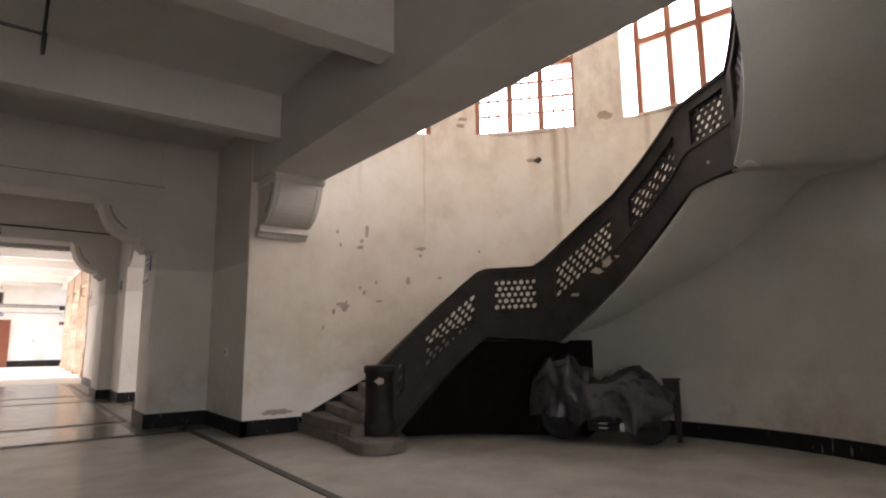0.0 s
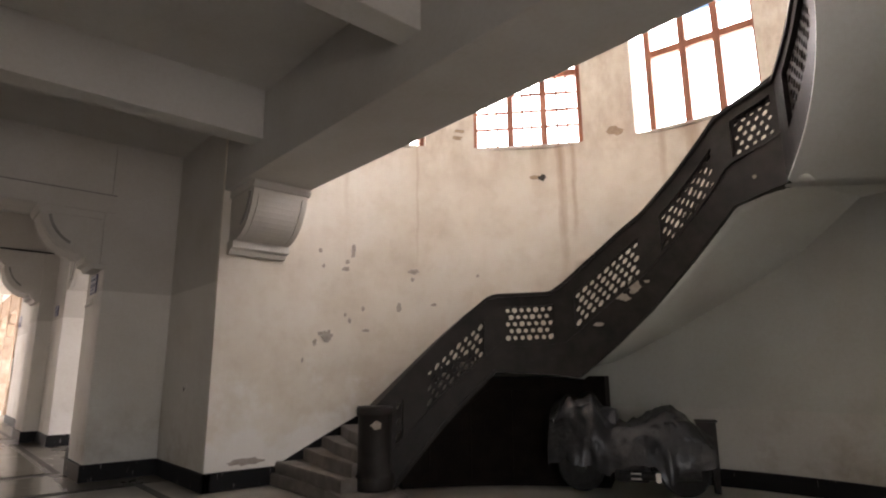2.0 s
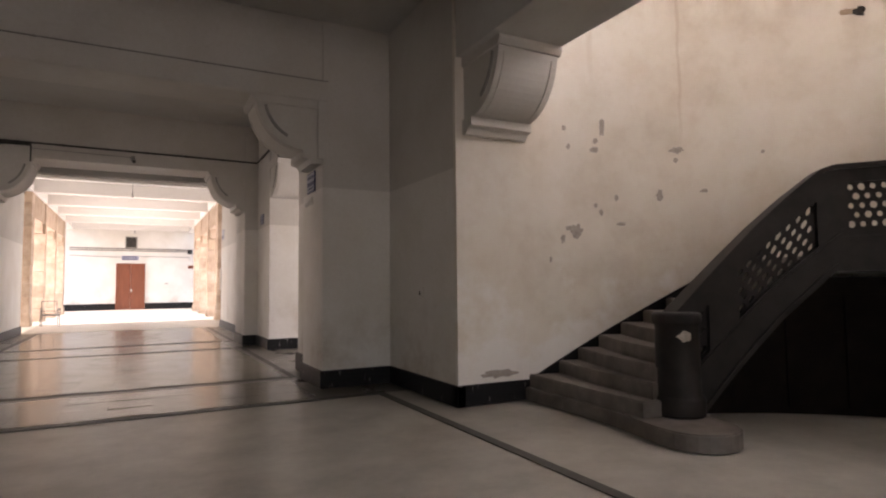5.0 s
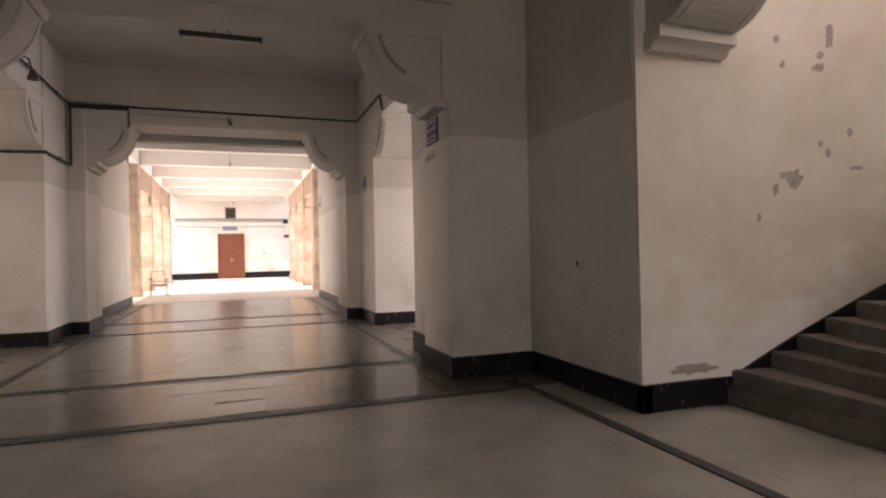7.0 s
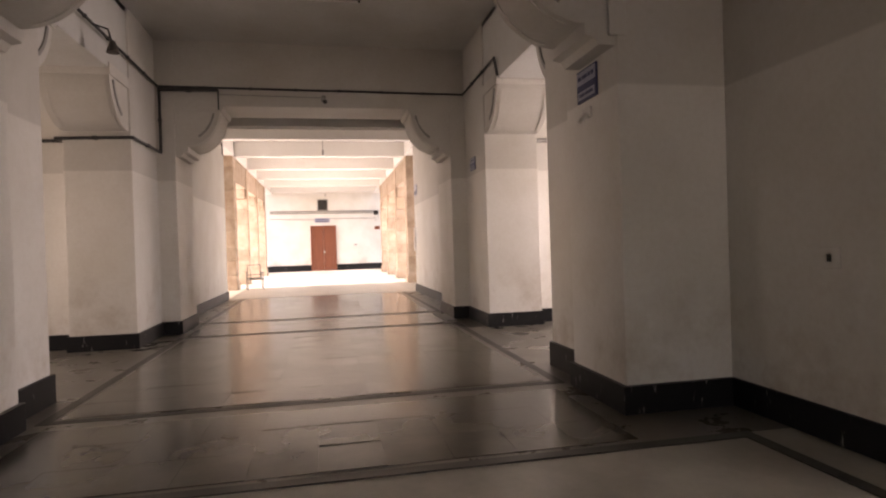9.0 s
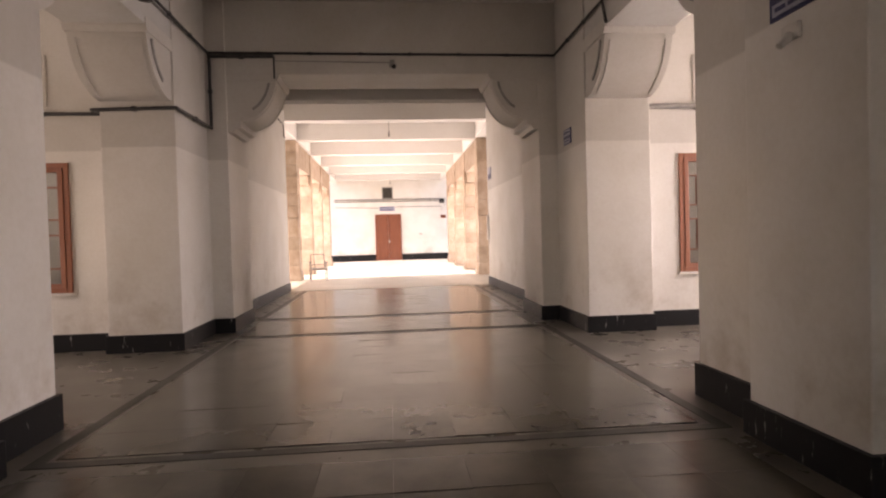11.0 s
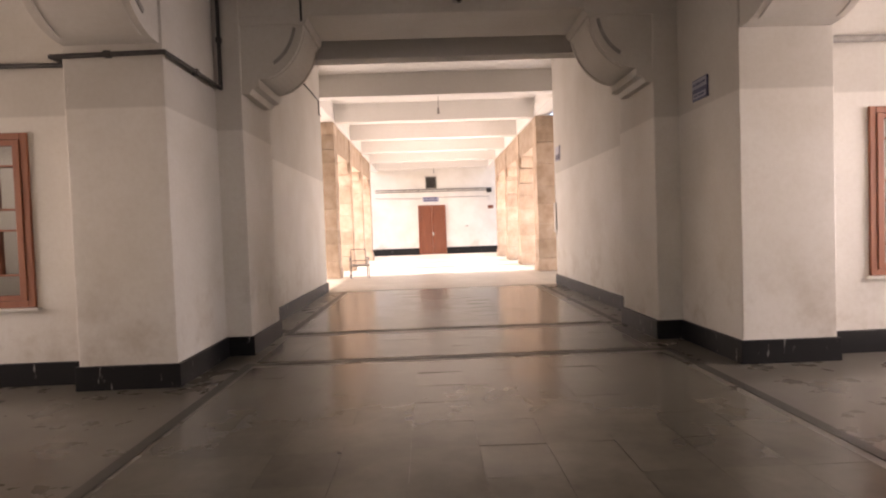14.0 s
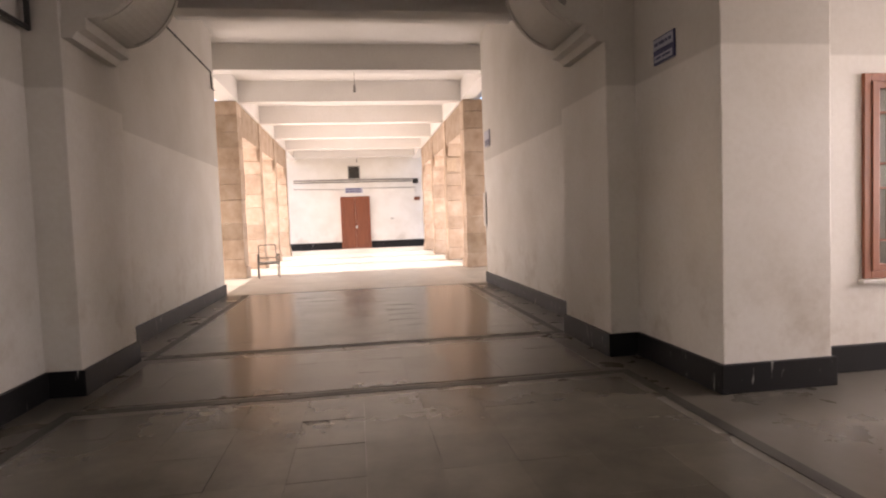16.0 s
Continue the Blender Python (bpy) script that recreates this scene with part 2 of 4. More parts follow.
def box(bm, x0, x1, y0, y1, z0, z1, bev=0.0):
    r = bmesh.ops.create_cube(bm, size=1.0)
    vs = r["verts"]
    for v in vs:
        v.co = Vector((x0 + (v.co.x + 0.5) * (x1 - x0), y0 + (v.co.y + 0.5) * (y1 - y0), z0 + (v.co.z + 0.5) * (z1 - z0)))
    if bev:
        es = list({e for v in vs for e in v.link_edges})
        bmesh.ops.bevel(bm, geom=es, offset=bev, segments=2, affect="EDGES", profile=0.6)
    return bm


def one_box(*a):
    return box(bmesh.new(), *a)


def cyl(bm, p, q, r, r2=None, seg=14):
    p, q = Vector(p), Vector(q)
    d = q - p
    m = Matrix.Translation((p + q) / 2) @ d.to_track_quat("Z", "Y").to_matrix().to_4x4()
    bmesh.ops.create_cone(bm, cap_ends=True, segments=seg, radius1=r, radius2=r if r2 is None else r2, depth=d.length, matrix=m)
    return bm


def prism(bm, pts, depth, m=None):
    """A closed outline in the local xz plane, given depth along y from 0."""
    a = [bm.verts.new((x, 0, z)) for x, z in pts]
    b = [bm.verts.new((x, depth, z)) for x, z in pts]
    n = len(pts)
    bm.faces.new(a)
    bm.faces.new(b[::-1])
    for i in range(n):
        bm.faces.new((a[i], b[i], b[(i + 1) % n], a[(i + 1) % n]))
    if m is not None:
        bmesh.ops.transform(bm, matrix=m, verts=a + b)
    return bm


def lathe(bm, rings, seg=28, at=(0, 0)):
    rows = []
    for r, z in rings:
        rows.append([bm.verts.new((at[0] + r * math.cos(2 * math.pi * k / seg), at[1] + r * math.sin(2 * math.pi * k / seg), z)) for k in range(seg)])
    for a, b in zip(rows, rows[1:]):
        for k in range(seg):
            bm.faces.new((a[k], a[(k + 1) % seg], b[(k + 1) % seg], b[k]))
    bm.faces.new(rows[0])
    bm.faces.new(rows[-1])
    return bm


def tube_path(bm, pts, r, seg=8):
    for p, q in zip(pts, pts[1:]):
        cyl(bm, p, q, r, seg=seg)
    for p in pts[1:-1]:
        bmesh.ops.create_icosphere(bm, subdivisions=1, radius=r * 1.15, matrix=Matrix.Translation(p))
    return bm


def skirting(name, x0, x1, y0, y1, h=0.24):
    """Black stone skirting round a block of wall, a little proud of it."""
    return setting(name, one_box(x0, x1, y0, y1, 0.0, h, 0.008), BLACK, "black stone skirting with chips and pale scuffs", "skirting")


# ---- plan numbers ----
C = -0.44            # middle line of the corridor
HALL_X = 3.08        # hall face of the wall beside the stairwell
CX, CY, RW = 3.5, 4.0, 5.37   # stair drum
R_IN = 3.7           # inner edge of the stairs
R_LOW = 4.95         # wall under the stairs
CEIL_Z = 5.15


def at_angle(deg, r):
    a = radians(deg)
    return CX + r * math.cos(a), CY + r * math.sin(a)


# ---- floor ----
setting("floor", one_box(-12, 10, -6, 48, -0.3, -0.007), TERRAZZO, "worn pale terrazzo floor with grey stains", "floor")

setting("floor_crossing", one_box(-12, 10, 10.72, 25.5, -0.006, 0.0), DARKTERR, "brown polished stone floor of the crossing", "floor")

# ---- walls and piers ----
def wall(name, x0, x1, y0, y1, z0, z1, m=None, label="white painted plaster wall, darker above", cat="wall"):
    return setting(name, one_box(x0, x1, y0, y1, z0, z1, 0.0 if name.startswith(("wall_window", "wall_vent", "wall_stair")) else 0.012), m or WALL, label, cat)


for s, side in ((1, "east"), (-1, "west")):
    def bx(a, b):
        lo, hi = sorted((C + s * a, C + s * b))
        return lo, hi
    # near gateway jamb, its wider back, and the wall beside the stairwell
    wall("wall_hall_" + side, *bx(3.52, 4.4), 9.42, 13.38, 0, CEIL_Z + 0.25)
    wall("pier_near_" + side, *bx(2.51, 3.52), 11.37, 12.42, 0, CEIL_Z + 0.25)
    wall("pier_near_back_" + side, *bx(2.67, 3.52), 12.42, 13.38, 0, CEIL_Z + 0.25)
    skirting("skirting_hall_" + side, *bx(3.49, 3.6), 9.33, 11.37)
    skirting("skirting_near_" + side, *bx(2.47, 3.50), 11.33, 12.45)
    skirting("skirting_near_back_" + side, *bx(2.635, 3.50), 12.45, 13.41, 0.29)
    # far piers, jambs and corridor walls
    wall("pier_far_" + side, *bx(2.84, 3.81), 16.7, 18.1, 0, 5.4)
    skirting("skirting_far_pier_" + side, *bx(2.81, 3.84), 16.67, 18.08)
    wall("jamb_far_" + side, *bx(2.53, 3.81), 18.1, 19.4, 0, 5.8)
    skirting("skirting_jamb_" + side, *bx(2.50, 3.0), 18.08, 19.43)
    wall("wall_corridor_" + side, *bx(2.92, 3.3), 19.4, 25.6, 0, 5.7)
    skirting("skirting_corridor_" + side, *bx(2.885, 3.1), 19.43, 25.62)
    # side passages: wall over the window, with the window and vent openings left free
    W0, W1, Z0, Z1 = 4.38, 5.44 if s > 0 else 5.62, 0.82, 2.61
    wall("wall_window_in_" + side, *bx(3.81, W0), 17.0, 17.3, 0, 5.4)
    wall("wall_window_under_" + side, *bx(W0, W1), 17.0, 17.3, 0, Z0)
    wall("wall_window_over_" + side, *bx(W0, W1), 17.0, 17.3, Z1, 3.42)
    wall("wall_vent_in_" + side, *bx(W0, 4.66), 17.0, 17.3, 3.42, 4.06)
    wall("wall_vent_out_" + side, *bx(5.3, W1), 17.0, 17.3, 3.42, 4.06)
    wall("wall_vent_top_" + side, *bx(W0, W1), 17.0, 17.3, 4.06, 5.4)
    wall("wall_window_out_" + side, *bx(W1, 9.5), 17.0, 17.3, 0, 5.4)
    skirting("skirting_passage_" + side, *bx(3.84, 9.5), 16.965, 17.1)
    wall("wall_passage_near_" + side, *bx(4.4, 9.5), 13.0, 13.38, 0, 5.4)
    setting("ceiling_passage_" + side, one_box(*bx(3.0, 9.5), 13.38, 17.0, 5.05, 5.3), CEIL, "flat plastered passage ceiling", "ceiling")
    # unseen end wall, added with a high window that limits the sun on the floor
    wall("wall_passage_end_low_" + side, *bx(9.2, 9.5), 13.38, 17.0, 0, 1.2)
    wall("wall_passage_end_top_" + side, *bx(9.2, 9.5), 13.38, 17.0, 3.4 if s > 0 else 2.6, 5.4)
    wall("wall_passage_end_in_" + side, *bx(9.2, 9.5), 13.38, 14.2, 1.2, 3.4 if s > 0 else 2.6)
    wall("wall_passage_end_out_" + side, *bx(9.2, 9.5), 16.2, 17.0, 1.2, 3.4 if s > 0 else 2.6)
    # room behind the windows
    wall("room_back_" + side, *bx(3.3, 7.5), 19.6, 19.8, 0, 5.4)
    wall("room_side_" + side, *bx(7.3, 7.5), 17.3, 19.6, 0, 5.4)
    setting("ceiling_room_" + side, one_box(*bx(3.3, 7.5), 17.3, 19.6, 4.8, 5.0), CEIL, "plain room ceiling", "ceiling")
    # beam over the mouth of the side passage
    wall("beam_passage_" + side, *bx(2.86, 3.79), 13.38, 16.7, 4.12, 5.4, CEIL, "plastered beam over the side passage", "beam")

# gateways: beams across the hall and the corridor
wall("beam_gateway_near", C - 3.52, C + 3.52, 11.39, 12.10, 3.98, 5.4, WALL, "plastered gateway beam across the hall", "beam")
wall("beam_gateway_far", C - 3.0, C + 3.0, 18.12, 19.08, 4.13, 5.8, WALL, "plastered gateway beam across the corridor", "beam")
wall("beam_behind_gateway", C - 2.915, C + 2.915, 20.0, 20.3, 4.15, 5.66, CORR, "plastered beam just behind the far gateway", "beam")
wall("panel_gateway_near", C - 2.6, C + 2.6, 11.362, 11.391, 3.99, 4.27, WALL, "raised plaster panel on the hall gateway")
for s in (1, -1):
    lo, hi = sorted((C + s * 2.44, C + s * 2.6))
    wall("panel_gateway_leg", lo, hi, 11.362, 11.391, 3.17, 3.99, WALL, "raised plaster panel beside the gateway bracket")

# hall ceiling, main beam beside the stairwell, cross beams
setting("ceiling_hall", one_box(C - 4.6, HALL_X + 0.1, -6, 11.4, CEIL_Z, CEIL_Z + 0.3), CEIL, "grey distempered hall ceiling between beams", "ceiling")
wall("beam_main", HALL_X, 4.02, -1.4, 9.34, 4.08, 5.6, CEIL, "deep plastered main beam beside the stairwell", "beam")
for y in (-1.4, 1.75, 4.92, 8.13):
    wall("beam_cross", C - 4.4, HALL_X - 0.004, y, y + 0.32, 4.48, CEIL_Z + 0.05, CEIL, "plastered cross beam under the hall ceiling", "beam")
wall("beam_west", C - 4.4, C - 3.52, -6, 9.34, 4.08, 5.4, CEIL, "deep plastered beam on the far side of the hall", "beam")
setting("ceiling_crossing", one_box(C - 3.0, C + 3.0, 12.05, 18.12, 5.3, 5.5), CEIL, "flat plastered ceiling over the crossing", "ceiling")
wall("wall_hall_outer", C - 9.2, C - 8.9, -6, 13.2, 0, 5.4)
setting("ceiling_hall_outer", one_box(C - 9.2, C - 4.4, -6, 13.2, CEIL_Z, CEIL_Z + 0.3), CEIL, "grey hall ceiling", "ceiling")
wall("wall_hall_back_a", C - 9.2, -3.6, -6.3, -6, 0, 5.4)
wall("wall_hall_back_b", 1.8, 10, -6.3, -6, 0, 5.4)
wall("wall_hall_back_top", -3.6, 1.8, -6.3, -6, 3.4, 5.4)
wall("wall_hall_east", HALL_X, 3.4, -6, -1.4, 0, 5.4)

# corridor ceiling with its cross beams, then the higher end bay
setting("ceiling_corridor", one_box(C - 4.4, C + 4.4, 19.0, 46.3, 5.65, 5.85), CORR, "white corridor ceiling between beams", "ceiling")
for y in (22.8, 26.4, 29.95, 33.65, 37.3, 41.0, 44.6):
    wall("beam_corridor", C - (2.915 if y < 25 else 3.235), C + (2.915 if y < 25 else 3.235), y, y + 0.35, 5.05, 5.66, CORR, "white plastered beam across the corridor", "beam")
for s in (1, -1):
    lo, hi = sorted((C + s * 3.24, C + s * 3.6))
    wall("wall_colonnade_head", lo, hi, 25.6, 46, 5.06, 5.66, CORR, "white plaster above the stone colonnade", "wall")
    # added out of view: depth and header height set where the sun patch ends
    lo, hi = sorted((C + s * 6.5, C + s * 6.8))
    wall("wall_side_lobby", lo, hi, 25.2, 30.2, 2.1, 5.7, WALL, "unseen white wall over the side lobby doorway, hung low to trim the sun")
    lo, hi = sorted((C + s * 3.3, C + s * 6.8))
    wall("wall_lobby_return", lo, hi, 25.2, 25.6, 0, 5.7, WALL, "white return wall of the side lobby")
    lo, hi = sorted((C + s * 4.0, C + s * 6.5))
    wall("wall_lobby_far", lo, hi, 29.9, 30.2, 0, 5.7, WALL, "white far wall of the side lobby")
    lo, hi = sorted((C + s * 4.4, C + s * 6.8))
    setting("ceiling_lobby", one_box(lo, hi, 25.2, 30.2, 5.66, 5.86), CORR, "white ceiling of the side lobby", "ceiling")
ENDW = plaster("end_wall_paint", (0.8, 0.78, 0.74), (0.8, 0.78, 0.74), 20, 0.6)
wall("wall_end", C - 5, C + 5, 46, 46.3, 0, 6.2, ENDW, "bright white end wall with a black skirting", "wall")
skirting("skirting_end_west", C - 4.6, -1.36, 45.96, 46.05, 0.4)
skirting("skirting_end_east", 0.3, C + 4.6, 45.96, 46.05, 0.4)


# ---- brackets ----
def bracket(name, m, width, reach=0.75, z0=3.1, z1=4.1, ft=0.16, group="scrolled brackets", footed=True):
    """Local: wall at x=0, reaching along +x, width along y."""
    r1, r2 = reach - ft, z1 - z0 - 0.16
    root = tagged(new(name), "white plaster scroll bracket with a stepped foot", "bracket", group)
    root.matrix_world = m
    pts = [(-0.05, z1 + 0.1), (-0.05, z0 + 0.16), (ft, z0 + 0.16)]
    for k in range(1, 15):
        a = radians(90 * k / 14)
        pts.append((ft + r1 * math.sin(a), z1 - r2 * math.cos(a)))
    pts.append((reach, z1 + 0.1))
    part("scroll", prism(bmesh.new(), pts, width), WALL, root)
    foot = [(-0.05, z0 + 0.158), (-0.05, z0 - 0.02), (ft - 0.09, z0 - 0.02), (ft - 0.05, z0 + 0.04), (ft + 0.03, z0 + 0.06), (ft + 0.03, z0 + 0.158)]
    if footed:
        part("foot_moulding", prism(bmesh.new(), foot, width + 0.05, Matrix.Translation((0, -0.025, 0))), WALL, root)
    cap = [(-0.04, z1 - 0.1), (reach + 0.02, z1 - 0.1), (reach + 0.05, z1 - 0.04), (reach + 0.05, z1 + 0.06), (-0.04, z1 + 0.06)]
    part("cap_moulding", prism(bmesh.new(), cap, width + 0.05, Matrix.Translation((0, -0.025, 0))), WALL, root)
    # raised margin on each cheek, following the scroll
    for y0 in (-0.018, width - 0.004):
        bm = bmesh.new()
        ring = []
        for k in range(4, 13):
            a = radians(90 * k / 14)
            ring.append(((ft + r1 * math.sin(a) * 0.86), z1 - r2 * math.cos(a) * 0.86, ft + r1 * math.sin(a) * 0.80, z1 - r2 * math.cos(a) * 0.80))
        out = [(a, b) for a, b, _, _ in ring] + [(c, d) for _, _, c, d in ring[::-1]]
        prism(bm, out, 0.022, Matrix.Translation((0, y0, 0)))
        part("cheek_bead", bm, GREYPIPE, root, "grey scroll bead")
    # sunk panel frame on the curved face
    for y0 in (0.07, width - 0.09):
        bm = bmesh.new()
        line = []
        for k in range(2, 13):
            a = radians(90 * k / 14)
            line.append((ft + (r1 + 0.012) * math.sin(a), z1 - (r2 + 0.012) * math.cos(a)))
        back = [(ft + (r1 - 0.02) * math.sin(radians(90 * k / 14)), z1 - (r2 - 0.02) * math.cos(radians(90 * k / 14))) for k in range(12, 1, -1)]
        prism(bm, line + back, 0.022, Matrix.Translation((0, y0, 0)))
        part("face_bead", bm, WALL, root)
    return root


bracket("bracket", pose(C + 2.51, 12.08, 0, 0, 0, 180), 0.66, 0.90, 3.12, 3.98, 0.24)
bracket("bracket", pose(C - 2.51, 11.42, 0), 0.66, 0.90, 3.12, 3.98, 0.24)
bracket("bracket", pose(C + 2.53, 19.05, 0, 0, 0, 180), 0.93, 0.78, 3.23, 4.14, 0.18)
bracket("bracket", pose(C - 2.53, 18.15, 0), 0.93, 0.78, 3.23, 4.14, 0.18)
for s in (1, -1):
    xa = C + (2.86 if s > 0 else -3.79)
    bracket("bracket", pose(xa, 16.7, 0, 0, 0, -90), 0.92, 0.78, 3.22, 4.14, 0.05, footed=False)
    bracket("bracket", pose(xa + 0.93, 13.38, 0, 0, 0, 90), 0.92, 0.78, 3.22, 4.14, 0.05, footed=False)
bracket("bracket", pose(HALL_X + 0.12, 9.35, 0, 0, 0, -90), 0.80, 0.75, 3.18, 4.08)
bracket("bracket", pose(C - 4.36, 9.35, 0, 0, 0, -90), 0.82, 0.85, 3.2, 4.08)


# ---- stair drum ----
def arc_wall(name, a0, a1, r0, r1, z0, z1, m, label, cat, step=2.0):
    n = max(2, int(abs(a1 - a0) / step))
    bm = bmesh.new()
    cols = []
    for k in range(n + 1):
        a = a0 + (a1 - a0) * k / n
        p, q = at_angle(a, r0), at_angle(a, r1)
        cols.append([bm.verts.new((*p, z0)), bm.verts.new((*p, z1)), bm.verts.new((*q, z1)), bm.verts.new((*q, z0))])
    for a, b in zip(cols, cols[1:]):
        for i in range(4):
            bm.faces.new((a[i], a[(i + 1) % 4], b[(i + 1) % 4], b[i]))
    bm.faces.new(cols[0])
    bm.faces.new(cols[-1])
    return setting(name, bm, m, label, cat)


def band_wall(a0, a1):
    """Wall under the stairs from 1.5 m up to the soffit."""
    tops = [(34, 1.56), (27, 1.66), (17.3, 2.06), (6.9, 2.52), (-3, 3.0), (-12, 3.59), (-20, 3.65), (-90, 3.65)]
    bm = bmesh.new()
    cols = []
    for k in range(63):
        a = a0 + (a1 - a0) * k / 62
        z = 3.5
        for (b0, z0), (b1, z1) in zip(tops, tops[1:]):
            if b1 <= a <= b0:
                z = z0 + (z1 - z0) * (b0 - a) / (b0 - b1)
        p, q = at_angle(a, R_LOW), at_angle(a, R_LOW + 0.38)
        cols.append([bm.verts.new((*p, 1.5)), bm.verts.new((*p, z)), bm.verts.new((*q, z)), bm.verts.new((*q, 1.5))])
    for a, b in zip(cols, cols[1:]):
        for i in range(4):
            bm.faces.new((a[i], a[(i + 1) % 4], b[(i + 1) % 4], b[i]))
    bm.faces.new(cols[0])
    bm.faces.new(cols[-1])
    return bm


SILL, HEAD = 5.35, 7.55
WINS = [(79.5, 59.5), (50.4, 30.3), (21.2, 0.9), (-8.2, -28.4), (-37.5, -57.7), (-67, -87)]
lab = "curved weathered plaster wall, peeling and rain-stained"
arc_wall("wall_drum_lower", 90, -90, RW, RW + 0.4, 0, SILL, DRUM, lab, "wall")
arc_wall("wall_drum_top", 90, -90, RW, RW + 0.4, HEAD, 9.0, DRUM, lab, "wall")
prev = 90
for i, (a, b) in enumerate(WINS):
    arc_wall("wall_drum_pier_%d" % (i + 1), prev, a, RW, RW + 0.4, SILL, HEAD, DRUM, lab, "wall")
    prev = b
arc_wall("wall_drum_pier_7", prev, -90, RW, RW + 0.4, SILL, HEAD, DRUM, lab, "wall")
wall("wall_stair_straight", HALL_X + 0.002, CX, CY + RW, CY + RW + 0.4, 0, 9.0, DRUM, lab)
wall("wall_stair_return", HALL_X + 0.01, CX, CY - RW - 0.4, CY - RW, 0, 9.0, DRUM, lab)
wall("wall_upper_floor", HALL_X - 0.3, HALL_X, CY - RW - 0.4, CY + RW + 0.4, 5.6, 9.0, DRUM, "upper wall closing the stairwell")
arc_wall("ceiling_drum", 90, -90, 0.01, RW + 0.4, 9.0, 9.2, CEIL, "plain drum ceiling", "ceiling")
setting("ceiling_drum_edge", one_box(HALL_X - 0.3, CX, CY - RW - 0.4, CY + RW + 0.4, 9.0, 9.2), CEIL, "plain drum ceiling", "ceiling")
bm = bmesh.new()
cols = []
for k in range(24):
    a = 84.0 - 33.0 * k / 23
    z = 0.24 + 0.15 * max(0.0, (84.0 - a) / 3.05)
    p, q = at_angle(a, RW - 0.035), at_angle(a, RW + 0.02)
    cols.append([bm.verts.new((*p, max(0.0, z - 0.4))), bm.verts.new((*p, z)), bm.verts.new((*q, z)), bm.verts.new((*q, max(0.0, z - 0.4)))])
for a, b in zip(cols, cols[1:]):
    for i in range(4):
        bm.faces.new((a[i], a[(i + 1) % 4], b[(i + 1) % 4], b[i]))
bm.faces.new(cols[0])
bm.faces.new(cols[-1])
setting("skirting_stair_slope", bm, BLACK, "black stone skirting rising with the stairs", "skirting")
skirting("skirting_stair_wall", HALL_X - 0.03, CX + 0.75, CY + RW - 0.04, CY + RW + 0.05)
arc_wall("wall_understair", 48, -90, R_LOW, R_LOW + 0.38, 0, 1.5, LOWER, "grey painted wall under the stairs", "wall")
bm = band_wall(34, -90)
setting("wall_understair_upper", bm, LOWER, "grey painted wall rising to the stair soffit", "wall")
arc_wall("skirting_understair", 48, -90, R_LOW - 0.03, R_LOW + 0.02, 0, 0.22, BLACK, "black stone skirting along the curved wall", "skirting")


# ---- drum windows ----
def drum_window(i, a0, a1):
    """Teak casement in three lights with a transom, set in the drum opening."""
    root = tagged(new("window_%d" % i), "red-brown wooden window with small panes, sunlit", "window", "drum windows", "structure")
    rr = RW + 0.16
    mid = (a0 + a1) / 2
    half = math.radians(abs(a0 - a1) / 2) * rr + 0.02
    p = at_angle(mid, rr * math.cos(math.radians(abs(a0 - a1) / 2)) + 0.10)
    root.matrix_world = pose(*p, 0, 0, 0, mid - 90)   # local x runs along the wall, y points out

    def bar(name, x0, x1, z0, z1, d=0.045, bev=0.008):
        return part(name, one_box(x0, x1, -d, d, z0, z1, bev), WOODFRAME, root)
    zt = SILL + 1.36
    gap = 0.24 if i == 3 else 0.0      # the frame of one window stands clear of its jamb
    bar("stile", -half + gap, -half + gap + 0.1, SILL, HEAD, 0.06)
    bar("stile", half - 0.1, half, SILL, HEAD, 0.06)
    bar("head_rail", -half + gap + 0.1, half - 0.1, HEAD - 0.1, HEAD, 0.06)
    bar("bottom_rail", -half + gap + 0.1, half - 0.1, SILL, SILL + 0.08, 0.06)
    bar("transom", -half + gap + 0.1, half - 0.1, zt, zt + 0.12, 0.058)
    w = (2 * half - 0.2 - gap) / 3
    for k in (1, 2):
        x = -half + gap + 0.1 + w * k
        bar("mullion", x - 0.055, x + 0.055, SILL + 0.08, HEAD - 0.1, 0.055)
    for k in range(3):
        x0, x1 = -half + gap + 0.1 + w * k + (0.055 if k else 0), -half + gap + 0.1 + w * (k + 1) - (0.055 if k < 2 else 0)
        if i != 3:
            for f in (0.27, 0.51, 0.76):
                z = SILL + 0.08 + (zt - SILL - 0.08) * f
                bar("glazing_bar", x0, x1, z - 0.02, z + 0.02, 0.02, 0)
            for f in (0.34, 0.67):
                xm = x0 + (x1 - x0) * f
                bar("glazing_bar", xm - 0.017, xm + 0.017, SILL + 0.08, zt, 0.014, 0)
        g = part("pane", one_box(x0 - 0.02, x1 + 0.02, -0.003, 0.003, SILL + 0.06, HEAD - 0.08), GLASS, root)
        g.visible_shadow = False
    if gap:
        g = part("pane", one_box(-half, -half + gap, -0.003, 0.003, SILL, HEAD), GLASS, root)
        g.visible_shadow = False
    sill = one_box(-half - 0.02, half + 0.02, -0.235, 0.1, SILL - 0.05, SILL + 0.002, 0.01)
    part("window_sill", sill, DRUM, root, "weathered plaster sill")
    return root


for i, (a, b) in enumerate(WINS):
    drum_window(i + 1, a, b)
    mid = (a + b) / 2
    p, q = at_angle(mid, RW + 0.42), at_angle(mid, 1.0)
    area_lamp("sky_light_drum", (*p, 6.5), (*q, 5.0), 2.3, 2.8, 84)


# ---- the stairs ----
N1 = 11
RISE = 0.15


